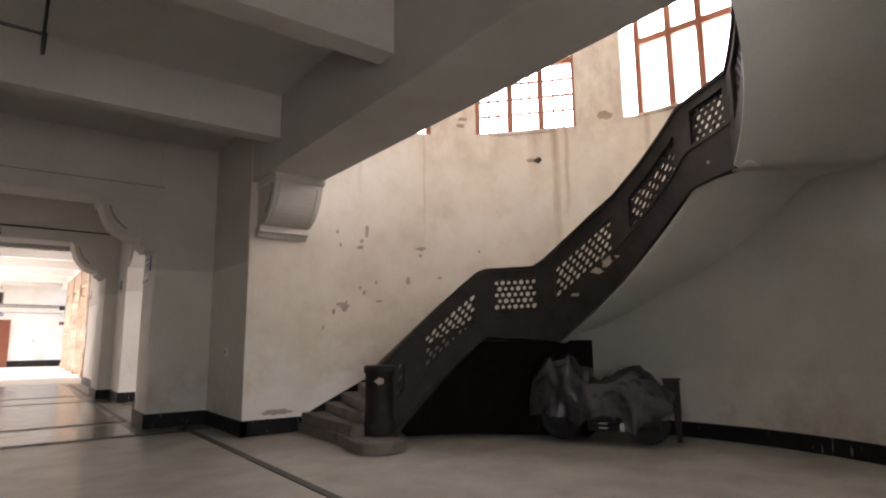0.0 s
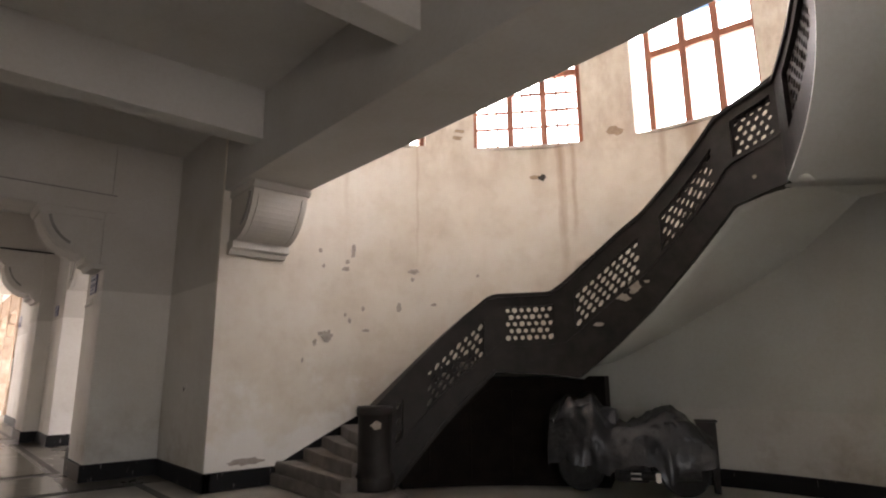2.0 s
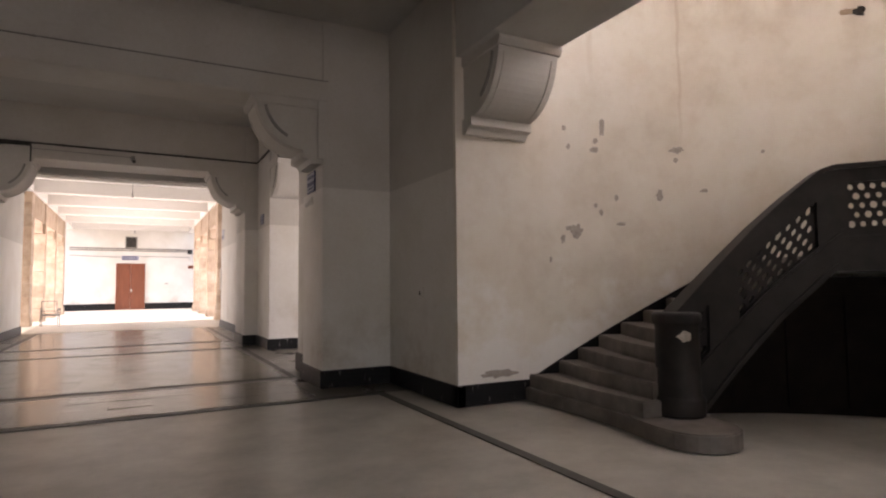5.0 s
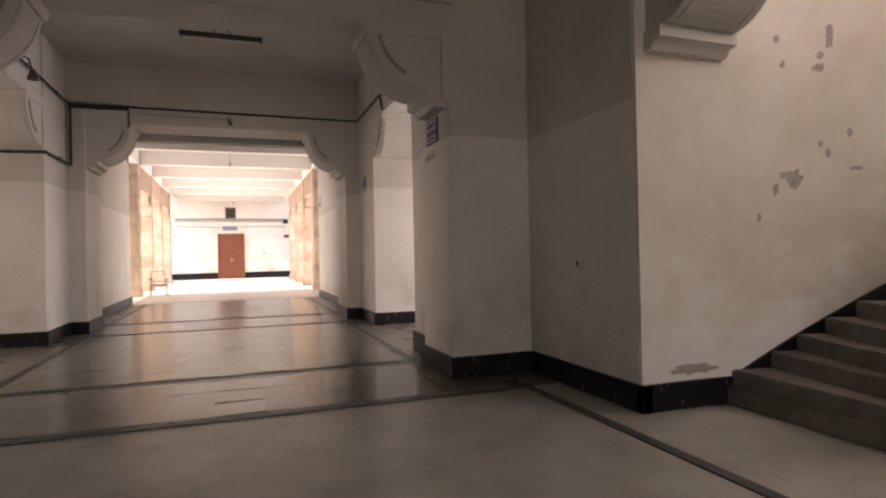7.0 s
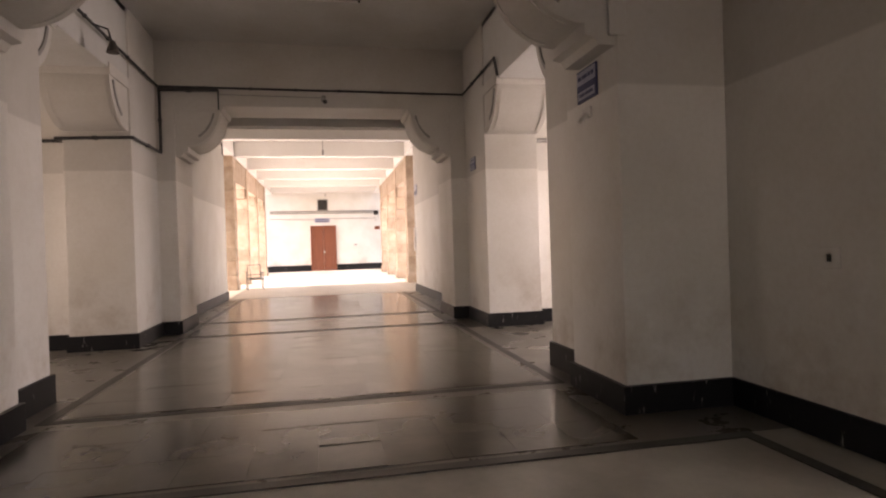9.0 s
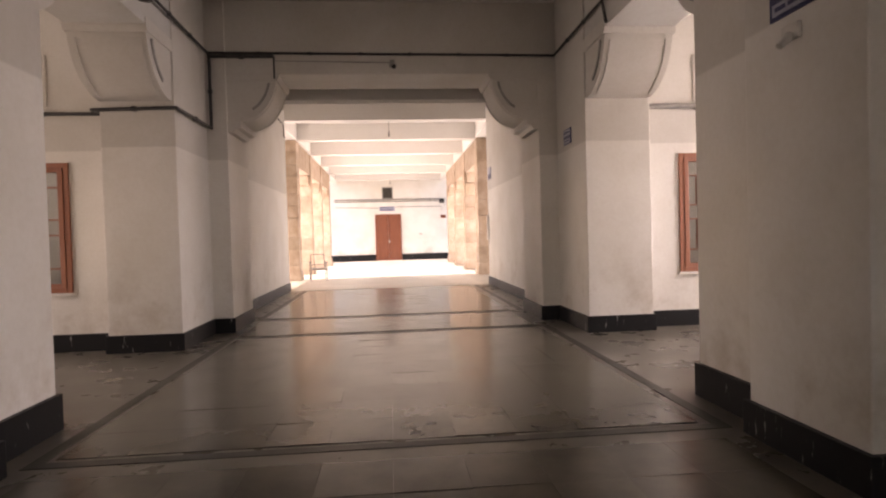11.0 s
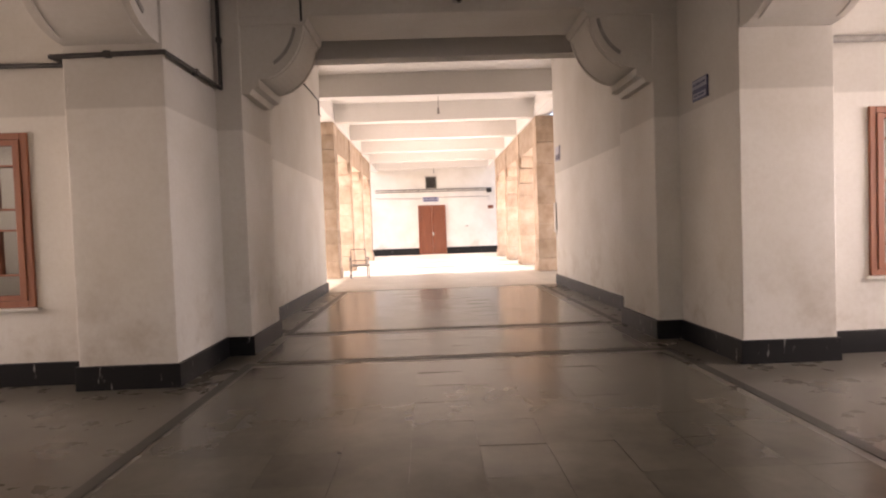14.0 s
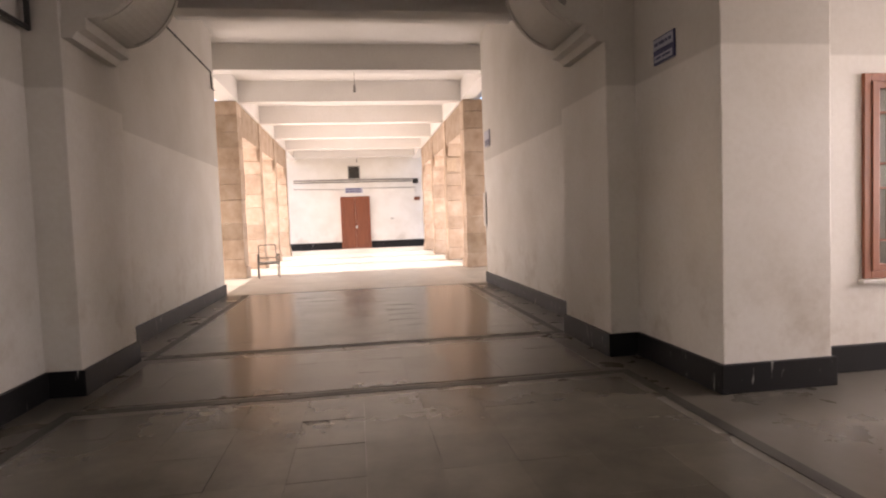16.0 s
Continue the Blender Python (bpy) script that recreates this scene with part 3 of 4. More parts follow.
def stair_steps():
    root = thing("staircase", "curving stone staircase with dark pierced parapet, climbing the drum wall", "staircase")
    # first flight: treads fan from the outer wall to the newel
    outer = [85.0, 84.0, 79.8, 76.9, 73.8] + [73.8 - 3.26 * k for k in range(1, 8)]
    inner = [83.5, 82.0, 80.0, 78.5, 77.0] + [77.0 - 3.67 * k for k in range(1, 8)]

    def tread(name, pts, z, label=""):
        bm = bmesh.new()
        lo, hi = [[bm.verts.new((x, y, zz)) for x, y in pts] for zz in (max(0.0, z - 0.165), z)]
        bm.faces.new(lo)
        bm.faces.new(hi[::-1])
        for k in range(len(pts)):
            n = (k + 1) % len(pts)
            bm.faces.new((lo[k], lo[n], hi[n], hi[k]))
        top = [e for e in bm.edges if all(v in hi for v in e.verts)]
        bmesh.ops.bevel(bm, geom=top, offset=0.014, segments=2, affect="EDGES")
        return part(name, bm, STEP, root, label)
    back = [at_angle(70, R_IN + 0.05), at_angle(72, RW)]
    nose = [(4.17 + 0.36 * math.cos(radians(a)), 7.04 + 0.36 * math.sin(radians(a))) for a in range(190, 371, 15)]
    tread("curtail_step", [(3.99, CY + RW), (3.95, 7.8), (3.83, 7.2)] + nose + [(4.56, 7.44)] + back, RISE, "rounded bottom step sweeping round the newel")
    tread("step", [(4.06, CY + RW), (4.0, 7.96), (3.96, 7.45), (4.26, 7.40)] + back, 2 * RISE)
    for i in range(2, N1):
        ri = R_IN + 0.02 if i > 4 else 3.52
        a_in = inner[i + 1] - 0.4 if i > 4 else inner[i + 1] - 4.5
        pts = [at_angle(outer[i], RW), at_angle((outer[i] + inner[i]) / 2 + 0.3, (RW + ri) / 2), at_angle(inner[i], ri), at_angle(a_in, R_IN + 0.02), at_angle(outer[i + 1] - 0.6, RW)]
        tread("step", pts, RISE * (i + 1))
    part("landing", ring_slab(51.5, 36.0, R_IN, RW, RISE * N1 - 0.14, RISE * N1, RISE * N1 - 0.14, RISE * N1), STEP, root)
    n2 = 14
    for i in range(n2):
        z = RISE * (N1 + 1 + i)
        a0 = 34.2 - 31.0 / n2 * i
        part("step", ring_slab(a0, a0 - 31.0 / n2 - 0.6, R_IN + 0.02, RW, z - 0.2, z, z - 0.2, z, 2), STEP, root)
    z2 = RISE * (N1 + n2)
    part("upper_landing", ring_slab(3.5, -12, R_IN, RW, z2 - 0.14, z2, z2 - 0.14, z2), STEP, root)
    return root, z2


def ring_slab(a0, a1, r0, r1, zb0, zt0, zb1, zt1, n=8):
    bm = bmesh.new()
    cols = []
    for k in range(n + 1):
        f = k / n
        a = a0 + (a1 - a0) * f
        p, q = at_angle(a, r0), at_angle(a, r1)
        zb, zt = zb0 + (zb1 - zb0) * f, zt0 + (zt1 - zt0) * f
        cols.append([bm.verts.new((*p, zb)), bm.verts.new((*p, zt)), bm.verts.new((*q, zt)), bm.verts.new((*q, zb))])
    for a, b in zip(cols, cols[1:]):
        for i in range(4):
            bm.faces.new((a[i], a[(i + 1) % 4], b[(i + 1) % 4], b[i]))
    bm.faces.new(cols[0])
    bm.faces.new(cols[-1])
    return bm


NEWEL = (4.40, 7.42)
stairs, Z2 = stair_steps()

# height of the handrail along the inner edge, by angle (degrees, metres)
RAIL = [(75.2, 1.10), (72, 1.29), (66.9, 1.60), (61.2, 1.95), (55.9, 2.25), (51, 2.50), (49, 2.54), (37.5, 2.56), (35, 2.66), (29.7, 2.94), (22.7, 3.30), (17.6, 3.53), (10.7, 3.95), (5.2, 4.32), (1.7, 4.57), (-2.9, 4.68), (-6.8, 4.75), (-10.5, 4.83)]
FOOT = [(75.2, 0.01), (72, 0.02), (63, 0.65), (57.5, 1.02), (49.2, 1.50), (37, 1.46), (32, 1.42), (25, 1.79), (16.8, 2.26), (7.9, 2.84), (-0.4, 3.40), (-5.2, 3.47), (-10.5, 3.52)]


def along(table, a):
    for (a0, z0), (a1, z1) in zip(table, table[1:]):
        if a1 <= a <= a0:
            return z0 + (z1 - z0) * (a0 - a) / (a0 - a1)
    return table[0][1] if a > table[0][0] else table[-1][1]


def band(a0, a1, lo, hi, r0, r1, step=1.0):
    """A strip of parapet between two height functions of the angle."""
    n = max(1, int(math.ceil((a0 - a1) / step)))
    bm = bmesh.new()
    cols = []
    for k in range(n + 1):
        a = a0 + (a1 - a0) * k / n
        p, q = at_angle(a, r0), at_angle(a, r1)
        cols.append([bm.verts.new((*p, lo(a))), bm.verts.new((*p, hi(a))), bm.verts.new((*q, hi(a))), bm.verts.new((*q, lo(a)))])
    for a, b in zip(cols, cols[1:]):
        for i in range(4):
            bm.faces.new((a[i], a[(i + 1) % 4], b[(i + 1) % 4], b[i]))
    bm.faces.new(cols[0])
    bm.faces.new(cols[-1])
    return bm


def rail(a):
    return along(RAIL, a)


def foot(a):
    return along(FOOT, a)


def lattice(place, length, height, cell=0.098):
    """Stone-lace panel: staggered round holes. place(u, v, side) gives a point."""
    bm = bmesh.new()
    nc, nr = max(1, round(length / cell)), max(1, round(height / (cell * 0.87)))
    cw, ch = length / nc, height / nr
    for j in range(nr):
        for i in range(-1, nc + 1):
            off = 0.5 if j % 2 else 0.0
            u0, u1 = (i + off) * cw, (i + off + 1) * cw
            full = u0 >= -1e-6 and u1 <= length + 1e-6
            u0c, u1c = max(0.0, u0), min(length, u1)
            if u1c - u0c < 1e-4:
                continue
            v0, v1 = j * ch, (j + 1) * ch
            um, vm = (u0 + u1) / 2, (v0 + v1) / 2
            if not full:
                c = [(u0c, v0), (u1c, v0), (u1c, v1), (u0c, v1)]
                f = [[bm.verts.new(place(u, v, s)) for u, v in c] for s in (0, 1)]
                bm.faces.new(f[0])
                bm.faces.new(f[1][::-1])
                continue
            rad = 0.34 * cell * (1.12 if (i * 2 + j) % 3 == 0 else 0.9)
            outer = [(u0, v0), (um, v0), (u1, v0), (u1, vm), (u1, v1), (um, v1), (u0, v1), (u0, vm)]
            inner = []
            for k in range(8):
                ang = radians(-135 + 45 * k)
                inner.append((um + rad * math.cos(ang), vm + rad * math.sin(ang)))
            O = [[bm.verts.new(place(u, v, s)) for u, v in outer] for s in (0, 1)]
            I = [[bm.verts.new(place(u, v, s)) for u, v in inner] for s in (0, 1)]
            for k in range(8):
                n = (k + 1) % 8
                bm.faces.new((O[0][k], O[0][n], I[0][n], I[0][k]))
                bm.faces.new((O[1][n], O[1][k], I[1][k], I[1][n]))
                bm.faces.new((I[0][k], I[0][n], I[1][n], I[1][k]))
    bmesh.ops.remove_doubles(bm, verts=bm.verts, dist=0.0004)
    return bm


PANELS = [(70.6, 69.0), (64.0, 51.6), (47.2, 36.8), (32.4, 18.6), (14.2, 3.0), (-1.0, -8.8)]
T0, T1 = R_IN - 0.11, R_IN + 0.04      # faces of the parapet


LEVEL = [(75.2, 0), (72, 0), (51.2, 0), (48.2, 1), (37.2, 1), (34.4, 0), (2.4, 0), (0.2, 1), (-10.5, 1)]


def lo_edge(a):
    return rail(a) - 0.74 + 0.10 * along(LEVEL, a)


def hi_edge(a):
    return rail(a) - 0.29 + 0.11 * along(LEVEL, a)


parapet = part("parapet", band(75.2, -10.5, foot, lo_edge, T0, T1, 0.5), PARAPET, stairs, "dark brown painted parapet, worn and chipped")
part("top_rail", band(75.2, -10.5, hi_edge, lambda a: rail(a) - 0.045, T0, T1, 0.5), PARAPET, parapet)
part("coping", band(75.2, -10.5, lambda a: rail(a) - 0.05, rail, T0 - 0.035, T1 + 0.035, 0.5), PARAPET, parapet)
part("string_moulding", band(75.2, -10.5, foot, lambda a: foot(a) + 0.07, T0 - 0.03, T0 + 0.01, 0.5), PARAPET, parapet)
part("ledge_moulding", band(75.2, -10.5, lambda a: lo_edge(a) - 0.07, lambda a: lo_edge(a) - 0.03, T0 - 0.018, T0 + 0.01, 0.5), PARAPET, parapet)
edge = 75.2
for a0, a1 in PANELS:
    part("post", band(edge, a0, lo_edge, hi_edge, T0, T1, 0.5), PARAPET, parapet)
    edge = a1
    length = radians(a0 - a1) * R_IN

    def place(u, v, s, a0=a0, a1=a1, length=length):
        a = a0 + (a1 - a0) * u / length
        z = lo_edge(a) + (hi_edge(a) - lo_edge(a)) * v
        return (*at_angle(a, T0 + 0.05 + 0.03 * s), z)
    mid = (a0 + a1) / 2
    h = hi_edge(mid) - lo_edge(mid)
    part("pierced_panel", lattice(lambda u, v, s: place(u, v / h, s), length, h), PARAPET, parapet, "pierced honeycomb lattice panel")
part("post", band(edge, -10.5, lo_edge, hi_edge, T0, T1, 0.5), PARAPET, parapet)

# newel post
nx, ny = NEWEL
newel = part("newel_post", lathe(bmesh.new(), [(0.235, 0.152), (0.24, 0.17), (0.24, 0.30), (0.225, 0.325), (0.205, 0.34), (0.20, 0.99), (0.215, 1.0), (0.225, 1.03), (0.225, 1.09), (0.21, 1.11), (0.02, 1.115)], 36, (nx, ny)), PARAPET, stairs, "dark round newel with worn paint", True)
for p in newel.data.polygons:
    p.use_smooth = len(p.vertices) == 4

# soffit: from the inner string to the wall under the stairs
def outer_z(a):
    return max(0.3, along([(72, 0.3), (50, 1.45), (36, 1.5), (27, 1.62), (17.3, 2.02), (6.9, 2.48), (-3, 2.95), (-12, 3.56), (-13, 3.57)], a))


n = 60
bm = bmesh.new()
rows = []
for k in range(n + 1):
    a = 71 - 84 * k / n
    row = []
    for j in range(9):
        f = j / 8
        r = T0 + 0.03 + (R_LOW + 0.1 - T0 - 0.03) * f
        x, y = at_angle(a, r)
        row.append(bm.verts.new((x, y, foot(a) + 0.01 + (outer_z(a) - foot(a)) * f)))
    rows.append(row)
for a, b in zip(rows, rows[1:]):
    for j in range(8):
        bm.faces.new((a[j], a[j + 1], b[j + 1], b[j]))
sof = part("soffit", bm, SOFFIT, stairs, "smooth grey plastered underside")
for p in sof.data.polygons:
    p.use_smooth = True
solid = sof.modifiers.new("thickness", "SOLIDIFY")
solid.thickness = 0.05
solid.offset = -1 if sof.data.polygons[0].normal.z < 0 else 1

# last flight: curving back from the upper landing over the hall
LEN, WIDE = 2.9, 3.0
z_a, z_b = 3.52, 5.45
FLIGHT = []
step_at, FN = Vector((*at_angle(-10.5, R_IN), 0)), 29
for k in range(FN + 1):
    heading = radians(224 - 16 * LEN * k / FN)
    FLIGHT.append((step_at.copy(), Vector((math.cos(heading), math.sin(heading), 0))))
    step_at += FLIGHT[-1][1] * (LEN / FN)
F0, DIR = FLIGHT[0]


def flight_at(s, w):
    """A point of the flight: s along it, w across (away from the open side)."""
    k = min(FN, max(0, int(s / LEN * FN)))
    p, d = FLIGHT[k]
    q = p + d * (s - LEN * k / FN)
    return q + Vector((-d.y, d.x, 0)) * w


def flight_box(s0, s1, w0, w1, low, high):
    bm = bmesh.new()
    n = max(1, int(round((s1 - s0) / LEN * FN)))
    cols = []
    for k in range(n + 1):
        s = s0 + (s1 - s0) * k / n
        base = z_a + (z_b - z_a) * s / LEN
        col = []
        for w, dz in ((w0, low), (w0, high), (w1, high), (w1, low)):
            p = flight_at(s, w)
            col.append(bm.verts.new((p.x, p.y, base + dz)))
        cols.append(col)
    for a, b in zip(cols, cols[1:]):
        for i in range(4):
            bm.faces.new((a[i], a[(i + 1) % 4], b[(i + 1) % 4], b[i]))
    bm.faces.new(cols[0])
    bm.faces.new(cols[-1])
    return bm


SIDE = Vector((-DIR.y, DIR.x, 0))
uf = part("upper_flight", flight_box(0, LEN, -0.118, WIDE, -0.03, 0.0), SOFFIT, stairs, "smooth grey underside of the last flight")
for p in uf.data.polygons:
    p.use_smooth = abs(p.normal.z) > 0.5
bm = bmesh.new()
corner = [F0 - DIR * 0.02, F0 - DIR * 0.02 + SIDE * WIDE]
ring = [Vector((*at_angle(a, RW - 0.02), 0)) for a in range(-46, -11, 2)]
lo = [bm.verts.new((p.x, p.y, 3.532)) for p in corner + ring]
hi = [bm.verts.new((p.x, p.y, 3.66)) for p in corner + ring]
bm.faces.new(lo)
bm.faces.new(hi[::-1])
for k in range(len(lo)):
    j = (k + 1) % len(lo)
    bm.faces.new((lo[k], lo[j], hi[j], hi[k]))
part("upper_landing_soffit", bm, SOFFIT, stairs)
up = part("upper_parapet", flight_box(0, LEN, -0.11, 0.04, 0.0, 0.42), PARAPET, stairs, "dark pierced parapet of the last flight")
part("top_rail", flight_box(0, LEN, -0.11, 0.04, 1.08, 1.2), PARAPET, up)
part("coping", flight_box(0, LEN, -0.145, 0.075, 1.2, 1.25), PARAPET, up)
s_prev = 0.0
for s0, s1 in ((0.22, 1.25), (1.5, 2.6)):
    part("post", flight_box(s_prev, s0, -0.11, 0.04, 0.42, 1.08), PARAPET, up)
    s_prev = s1

    def place3(u, v, s, s0=s0):
        q = flight_at(s0 + u, -0.05 + 0.03 * s)
        return (q.x, q.y, z_a + (z_b - z_a) * (s0 + u) / LEN + 0.42 + v)
    part("pierced_panel", lattice(place3, s1 - s0, 0.66), PARAPET, up, "pierced honeycomb lattice panel")
part("post", flight_box(s_prev, LEN, -0.11, 0.04, 0.42, 1.08), PARAPET, up)

# light at the side passages' open ends, plus a fill in an added, unseen back opening
for s in (1, -1):
    area_lamp("sky_light_passage", (C + s * 9.15, 15.2, 2.3), (C, 15.2, 1.4), 2.0, 2.1, 105 if s > 0 else 36, (1.0, 0.97, 0.94) if s > 0 else (1.0, 0.93, 0.84))
area_lamp("sky_light_back_door", (-0.9, -5.95, 1.8), (0, 4, 1.4), 5.0, 3.2, 30, (1.0, 0.96, 0.9))

for s in (1, -1):
    for y in (32.0, 35.7, 39.4):
        area_lamp("sky_light_colonnade", (C + s * 4.3, y, 2.1), (C, y, 1.6), 2.7, 4.0, 54, (1.0, 0.95, 0.88))

    # added fill lamp that brightens the panes; the room has no opening
    area_lamp("sky_light_room", (C + s * 7.25, 18.4, 2.2), (C + s * 4.5, 18.6, 1.6), 1.4, 1.8, 7, (1.0, 0.96, 0.9))

for s in (1, -1):
    area_lamp("sky_light_lobby", (C + s * 6.45, 27.7, 1.08), (C, 27.2, 1.5), 4.2, 2.0, 60, (1.0, 0.95, 0.88))

# ---- ground outside ----
setting("ground", one_box(-400, 400, -350, 450, -0.6, -0.305), EARTH, "dry sunlit ground outside the building", "ground")
for s in (1, -1):
    lo, hi = sorted((C + s * 3.3, C + s * 9.0))
    setting("pavement", one_box(lo, hi, 29.9, 46, -0.3, -0.02), EARTH, "sunlit paved edge of the courtyard", "pavement")

# ---- crossing: upper walls over the piers close to the ceiling ----
for s in (1, -1):
    lo, hi = sorted((C + s * 2.86, C + s * 3.1))
    wall("wall_crossing_upper", lo, hi, 12.4, 18.1, 5.2, 5.5, CEIL, "plaster wall head over the crossing", "wall")


# ---- stone colonnade ----
def stone_pier(y0, y1, s, seed, top=4.5):
    rnd = random.Random(seed)
    root = thing("stone_pier", "sandstone pier of stacked blocks lit by the sun", "pier", "colonnade piers")
    z = 0.0
    lo, hi = sorted((C + s * 3.26, C + s * 4.2))
    while z < top - 0.05:
        h = min(rnd.uniform(0.42, 0.72), top - z)
        if top - z - h < 0.25:
            h = top - z
        j = rnd.uniform(-0.012, 0.012)
        part("stone_block", one_box(lo + (j if s > 0 else 0), hi + (j if s < 0 else 0), y0 + rnd.uniform(-0.006, 0.006), y1, z + 0.004, z + h - 0.004, 0.012), SAND, root)
        z += h
    # moulded foot and neck
    part("plinth", one_box(lo - 0.04 * (s > 0), hi + 0.04 * (s < 0), y0 + 0.01, y1 + 0.04, 0.0, 0.32, 0.015), SAND, root)
    return root


PIERS = [(29.75, 30.4), (33.45, 34.0), (37.15, 37.7), (40.85, 41.4)]
for s in (1, -1):
    for k, (y0, y1) in enumerate(PIERS):
        stone_pier(y0, y1, s, 11 + k + (20 if s > 0 else 0), 5.05)
    lo, hi = sorted((C + s * 3.29, C + s * 4.16))
    for (a0, a1), (b0, b1) in zip(PIERS, PIERS[1:]):
        lintel = thing("stone_lintel", "sandstone lintel over a colonnade opening", "lintel", "colonnade lintels")
        part("beam", one_box(lo, hi, a1, b0, 4.15, 5.05, 0.01), SAND, lintel)
        for yy, d in ((a1, 1), (b0, -1)):
            bm = prism(bmesh.new(), [(0, 4.15), (0, 3.74), (0.1, 3.77), (0.16, 3.9), (0.28, 4.06), (0.32, 4.15)], hi - lo - 0.1,
                       Matrix.Translation((lo + 0.05 if d < 0 else hi - 0.05, yy, 0)) @ pose(0, 0, 0, 0, 0, 90 if d > 0 else -90))
            part("corbel", bm, SAND, lintel)

# ---- end wall: door, vent, sign, conduits, boxes ----
door = tagged(new("door_1"), "closed brown double door with a small brass lock", "door", "", "structure")
for x0, x1 in ((-1.26, -0.545), (-0.535, 0.19)):
    leaf = part("leaf", one_box(x0, x1, 45.93, 45.98, 0.02, 2.88, 0.006), DOORWOOD, door)
    for z0, z1 in ((0.2, 1.2), (1.35, 2.7)):
        part("panel", one_box(x0 + 0.12, x1 - 0.12, 45.915, 45.94, z0, z1, 0.01), DOORWOOD, leaf)
for b in ((-1.36, -1.26, 0, 2.96), (0.19, 0.29, 0, 2.96)):
    part("jamb", one_box(b[0], b[1], 45.9, 46.0, b[2], b[3], 0.006), DOORWOOD, door)
part("head", one_box(-1.26, 0.19, 45.9, 46.0, 2.88, 2.96, 0.006), DOORWOOD, door)
part("lock", one_box(-0.53, -0.44, 45.89, 45.93, 1.15, 1.3, 0.01), WHITEPLASTIC, door, "pale metal lock")

vent = tagged(new("wall_vent"), "square dark ventilation opening with a grey frame", "vent", "", "")
# flat panel coloured dark for the shade inside the opening
part("cavity", one_box(-0.82, -0.25, 45.98, 45.995, 4.0, 4.64), DARKHOLE, vent)
for b in ((-0.88, -0.82, 3.94, 4.70), (-0.25, -0.19, 3.94, 4.70)):
    part("frame_side", one_box(b[0], b[1], 45.94, 46.0, b[2], b[3], 0.004), GREYPIPE, vent)
for z in (3.94, 4.64):
    part("frame_rail", one_box(-0.82, -0.25, 45.94, 46.0, z, z + 0.06, 0.004), GREYPIPE, vent)


def name_board(x0, x1, z0, z1, y, rows, base=PALESIGN, ink=BLUESIGN, axis_m=None, label="pale blue name board with dark lettering"):
    root = thing("sign", label, "sign")
    m = axis_m or Matrix.Translation((x0, y, z0))
    root.matrix_world = m
    w, h = x1 - x0, z1 - z0
    part("board", box(bmesh.new(), 0, w, -0.02, 0, 0, h, 0.004), base, root)
    rnd = random.Random(int(w * 100))
    n = len(rows)
    for k, colour in enumerate(rows):
        zc = h * (n - k - 0.5) / n
        x = 0.06 * w
        while x < w * 0.86:
            ww = rnd.uniform(0.08, 0.2) * w
            part("lettering", box(bmesh.new(), x, min(x + ww, 0.94 * w), -0.026, -0.0205, zc - 0.13 * h, zc + 0.13 * h), colour, root)
            x += ww + 0.04 * w
    return root


name_board(-1.07, -0.09, 3.17, 3.46, 45.995, [BLUESIGN, BLUESIGN])
# signs on the piers, blue below and pale above
for x, y, z, w, h in ((2.068, 11.72, 2.77, 0.40, 0.30), (2.398, 17.32, 2.85, 0.36, 0.24)):
    m = Matrix.Translation((x, y + w, z)) @ pose(0, 0, 0, 0, 0, -90)
    root = thing("sign", "small enamel direction sign, dark blue with pale lettering", "sign", "pier signs")
    root.matrix_world = m
    part("board", box(bmesh.new(), 0, w, -0.018, 0, 0, h, 0.004), BLUESIGN, root)
    part("pale_field", box(bmesh.new(), 0.03 * w, 0.97 * w, -0.023, -0.0185, h * 0.54, h * 0.94), PALESIGN, root, "pale upper field")
    part("pale_field", box(bmesh.new(), 0.08 * w, 0.92 * w, -0.023, -0.0185, h * 0.08, h * 0.33), PALESIGN, root, "pale lower field")
    for a, b in ((0.1, 0.26), (0.32, 0.56), (0.62, 0.72), (0.78, 0.9)):
        part("lettering", box(bmesh.new(), a * w, b * w, -0.027, -0.0235, h * 0.68, h * 0.80), BLUESIGN, root)
    for a, b in ((0.16, 0.4), (0.46, 0.84)):
        part("lettering", box(bmesh.new(), a * w, b * w, -0.027, -0.0235, h * 0.16, h * 0.25), BLUESIGN, root)
sm = thing("sign", "small pale notice on the corridor wall", "sign")
part("board", one_box(2.455, 2.478, 24.9, 25.35, 3.05, 3.4, 0.004), PALESIGN, sm)
part("blue_field", one_box(2.449, 2.4545, 24.93, 25.32, 3.08, 3.2), BLUESIGN, sm)
pl = thing("notice_board", "thin pale board leaning out beside the stone pier", "board")
part("board", one_box(2.44, 2.475, 25.44, 25.612, 1.3, 2.05, 0.006), WHITEPLASTIC, pl)


def conduit(label, pts, r, m=DARKPIPE, clips=0.9):
    root = thing("cable_conduit", label, "conduit")
    part("pipe", tube_path(bmesh.new(), [Vector(p) for p in pts], r), m, root)
    for p, q in zip(pts, pts[1:]):
        p, q = Vector(p), Vector(q)
        n = int((q - p).length / clips)
        for k in range(1, n + 1):
            c = p + (q - p) * k / (n + 1)
            part("clip", box(bmesh.new(), c.x - r * 1.2, c.x + r * 1.2, c.y - r * 1.2, c.y + r * 1.2, c.z - r * 1.2, c.z + r * 1.2, 0.002), m, root)
    return root


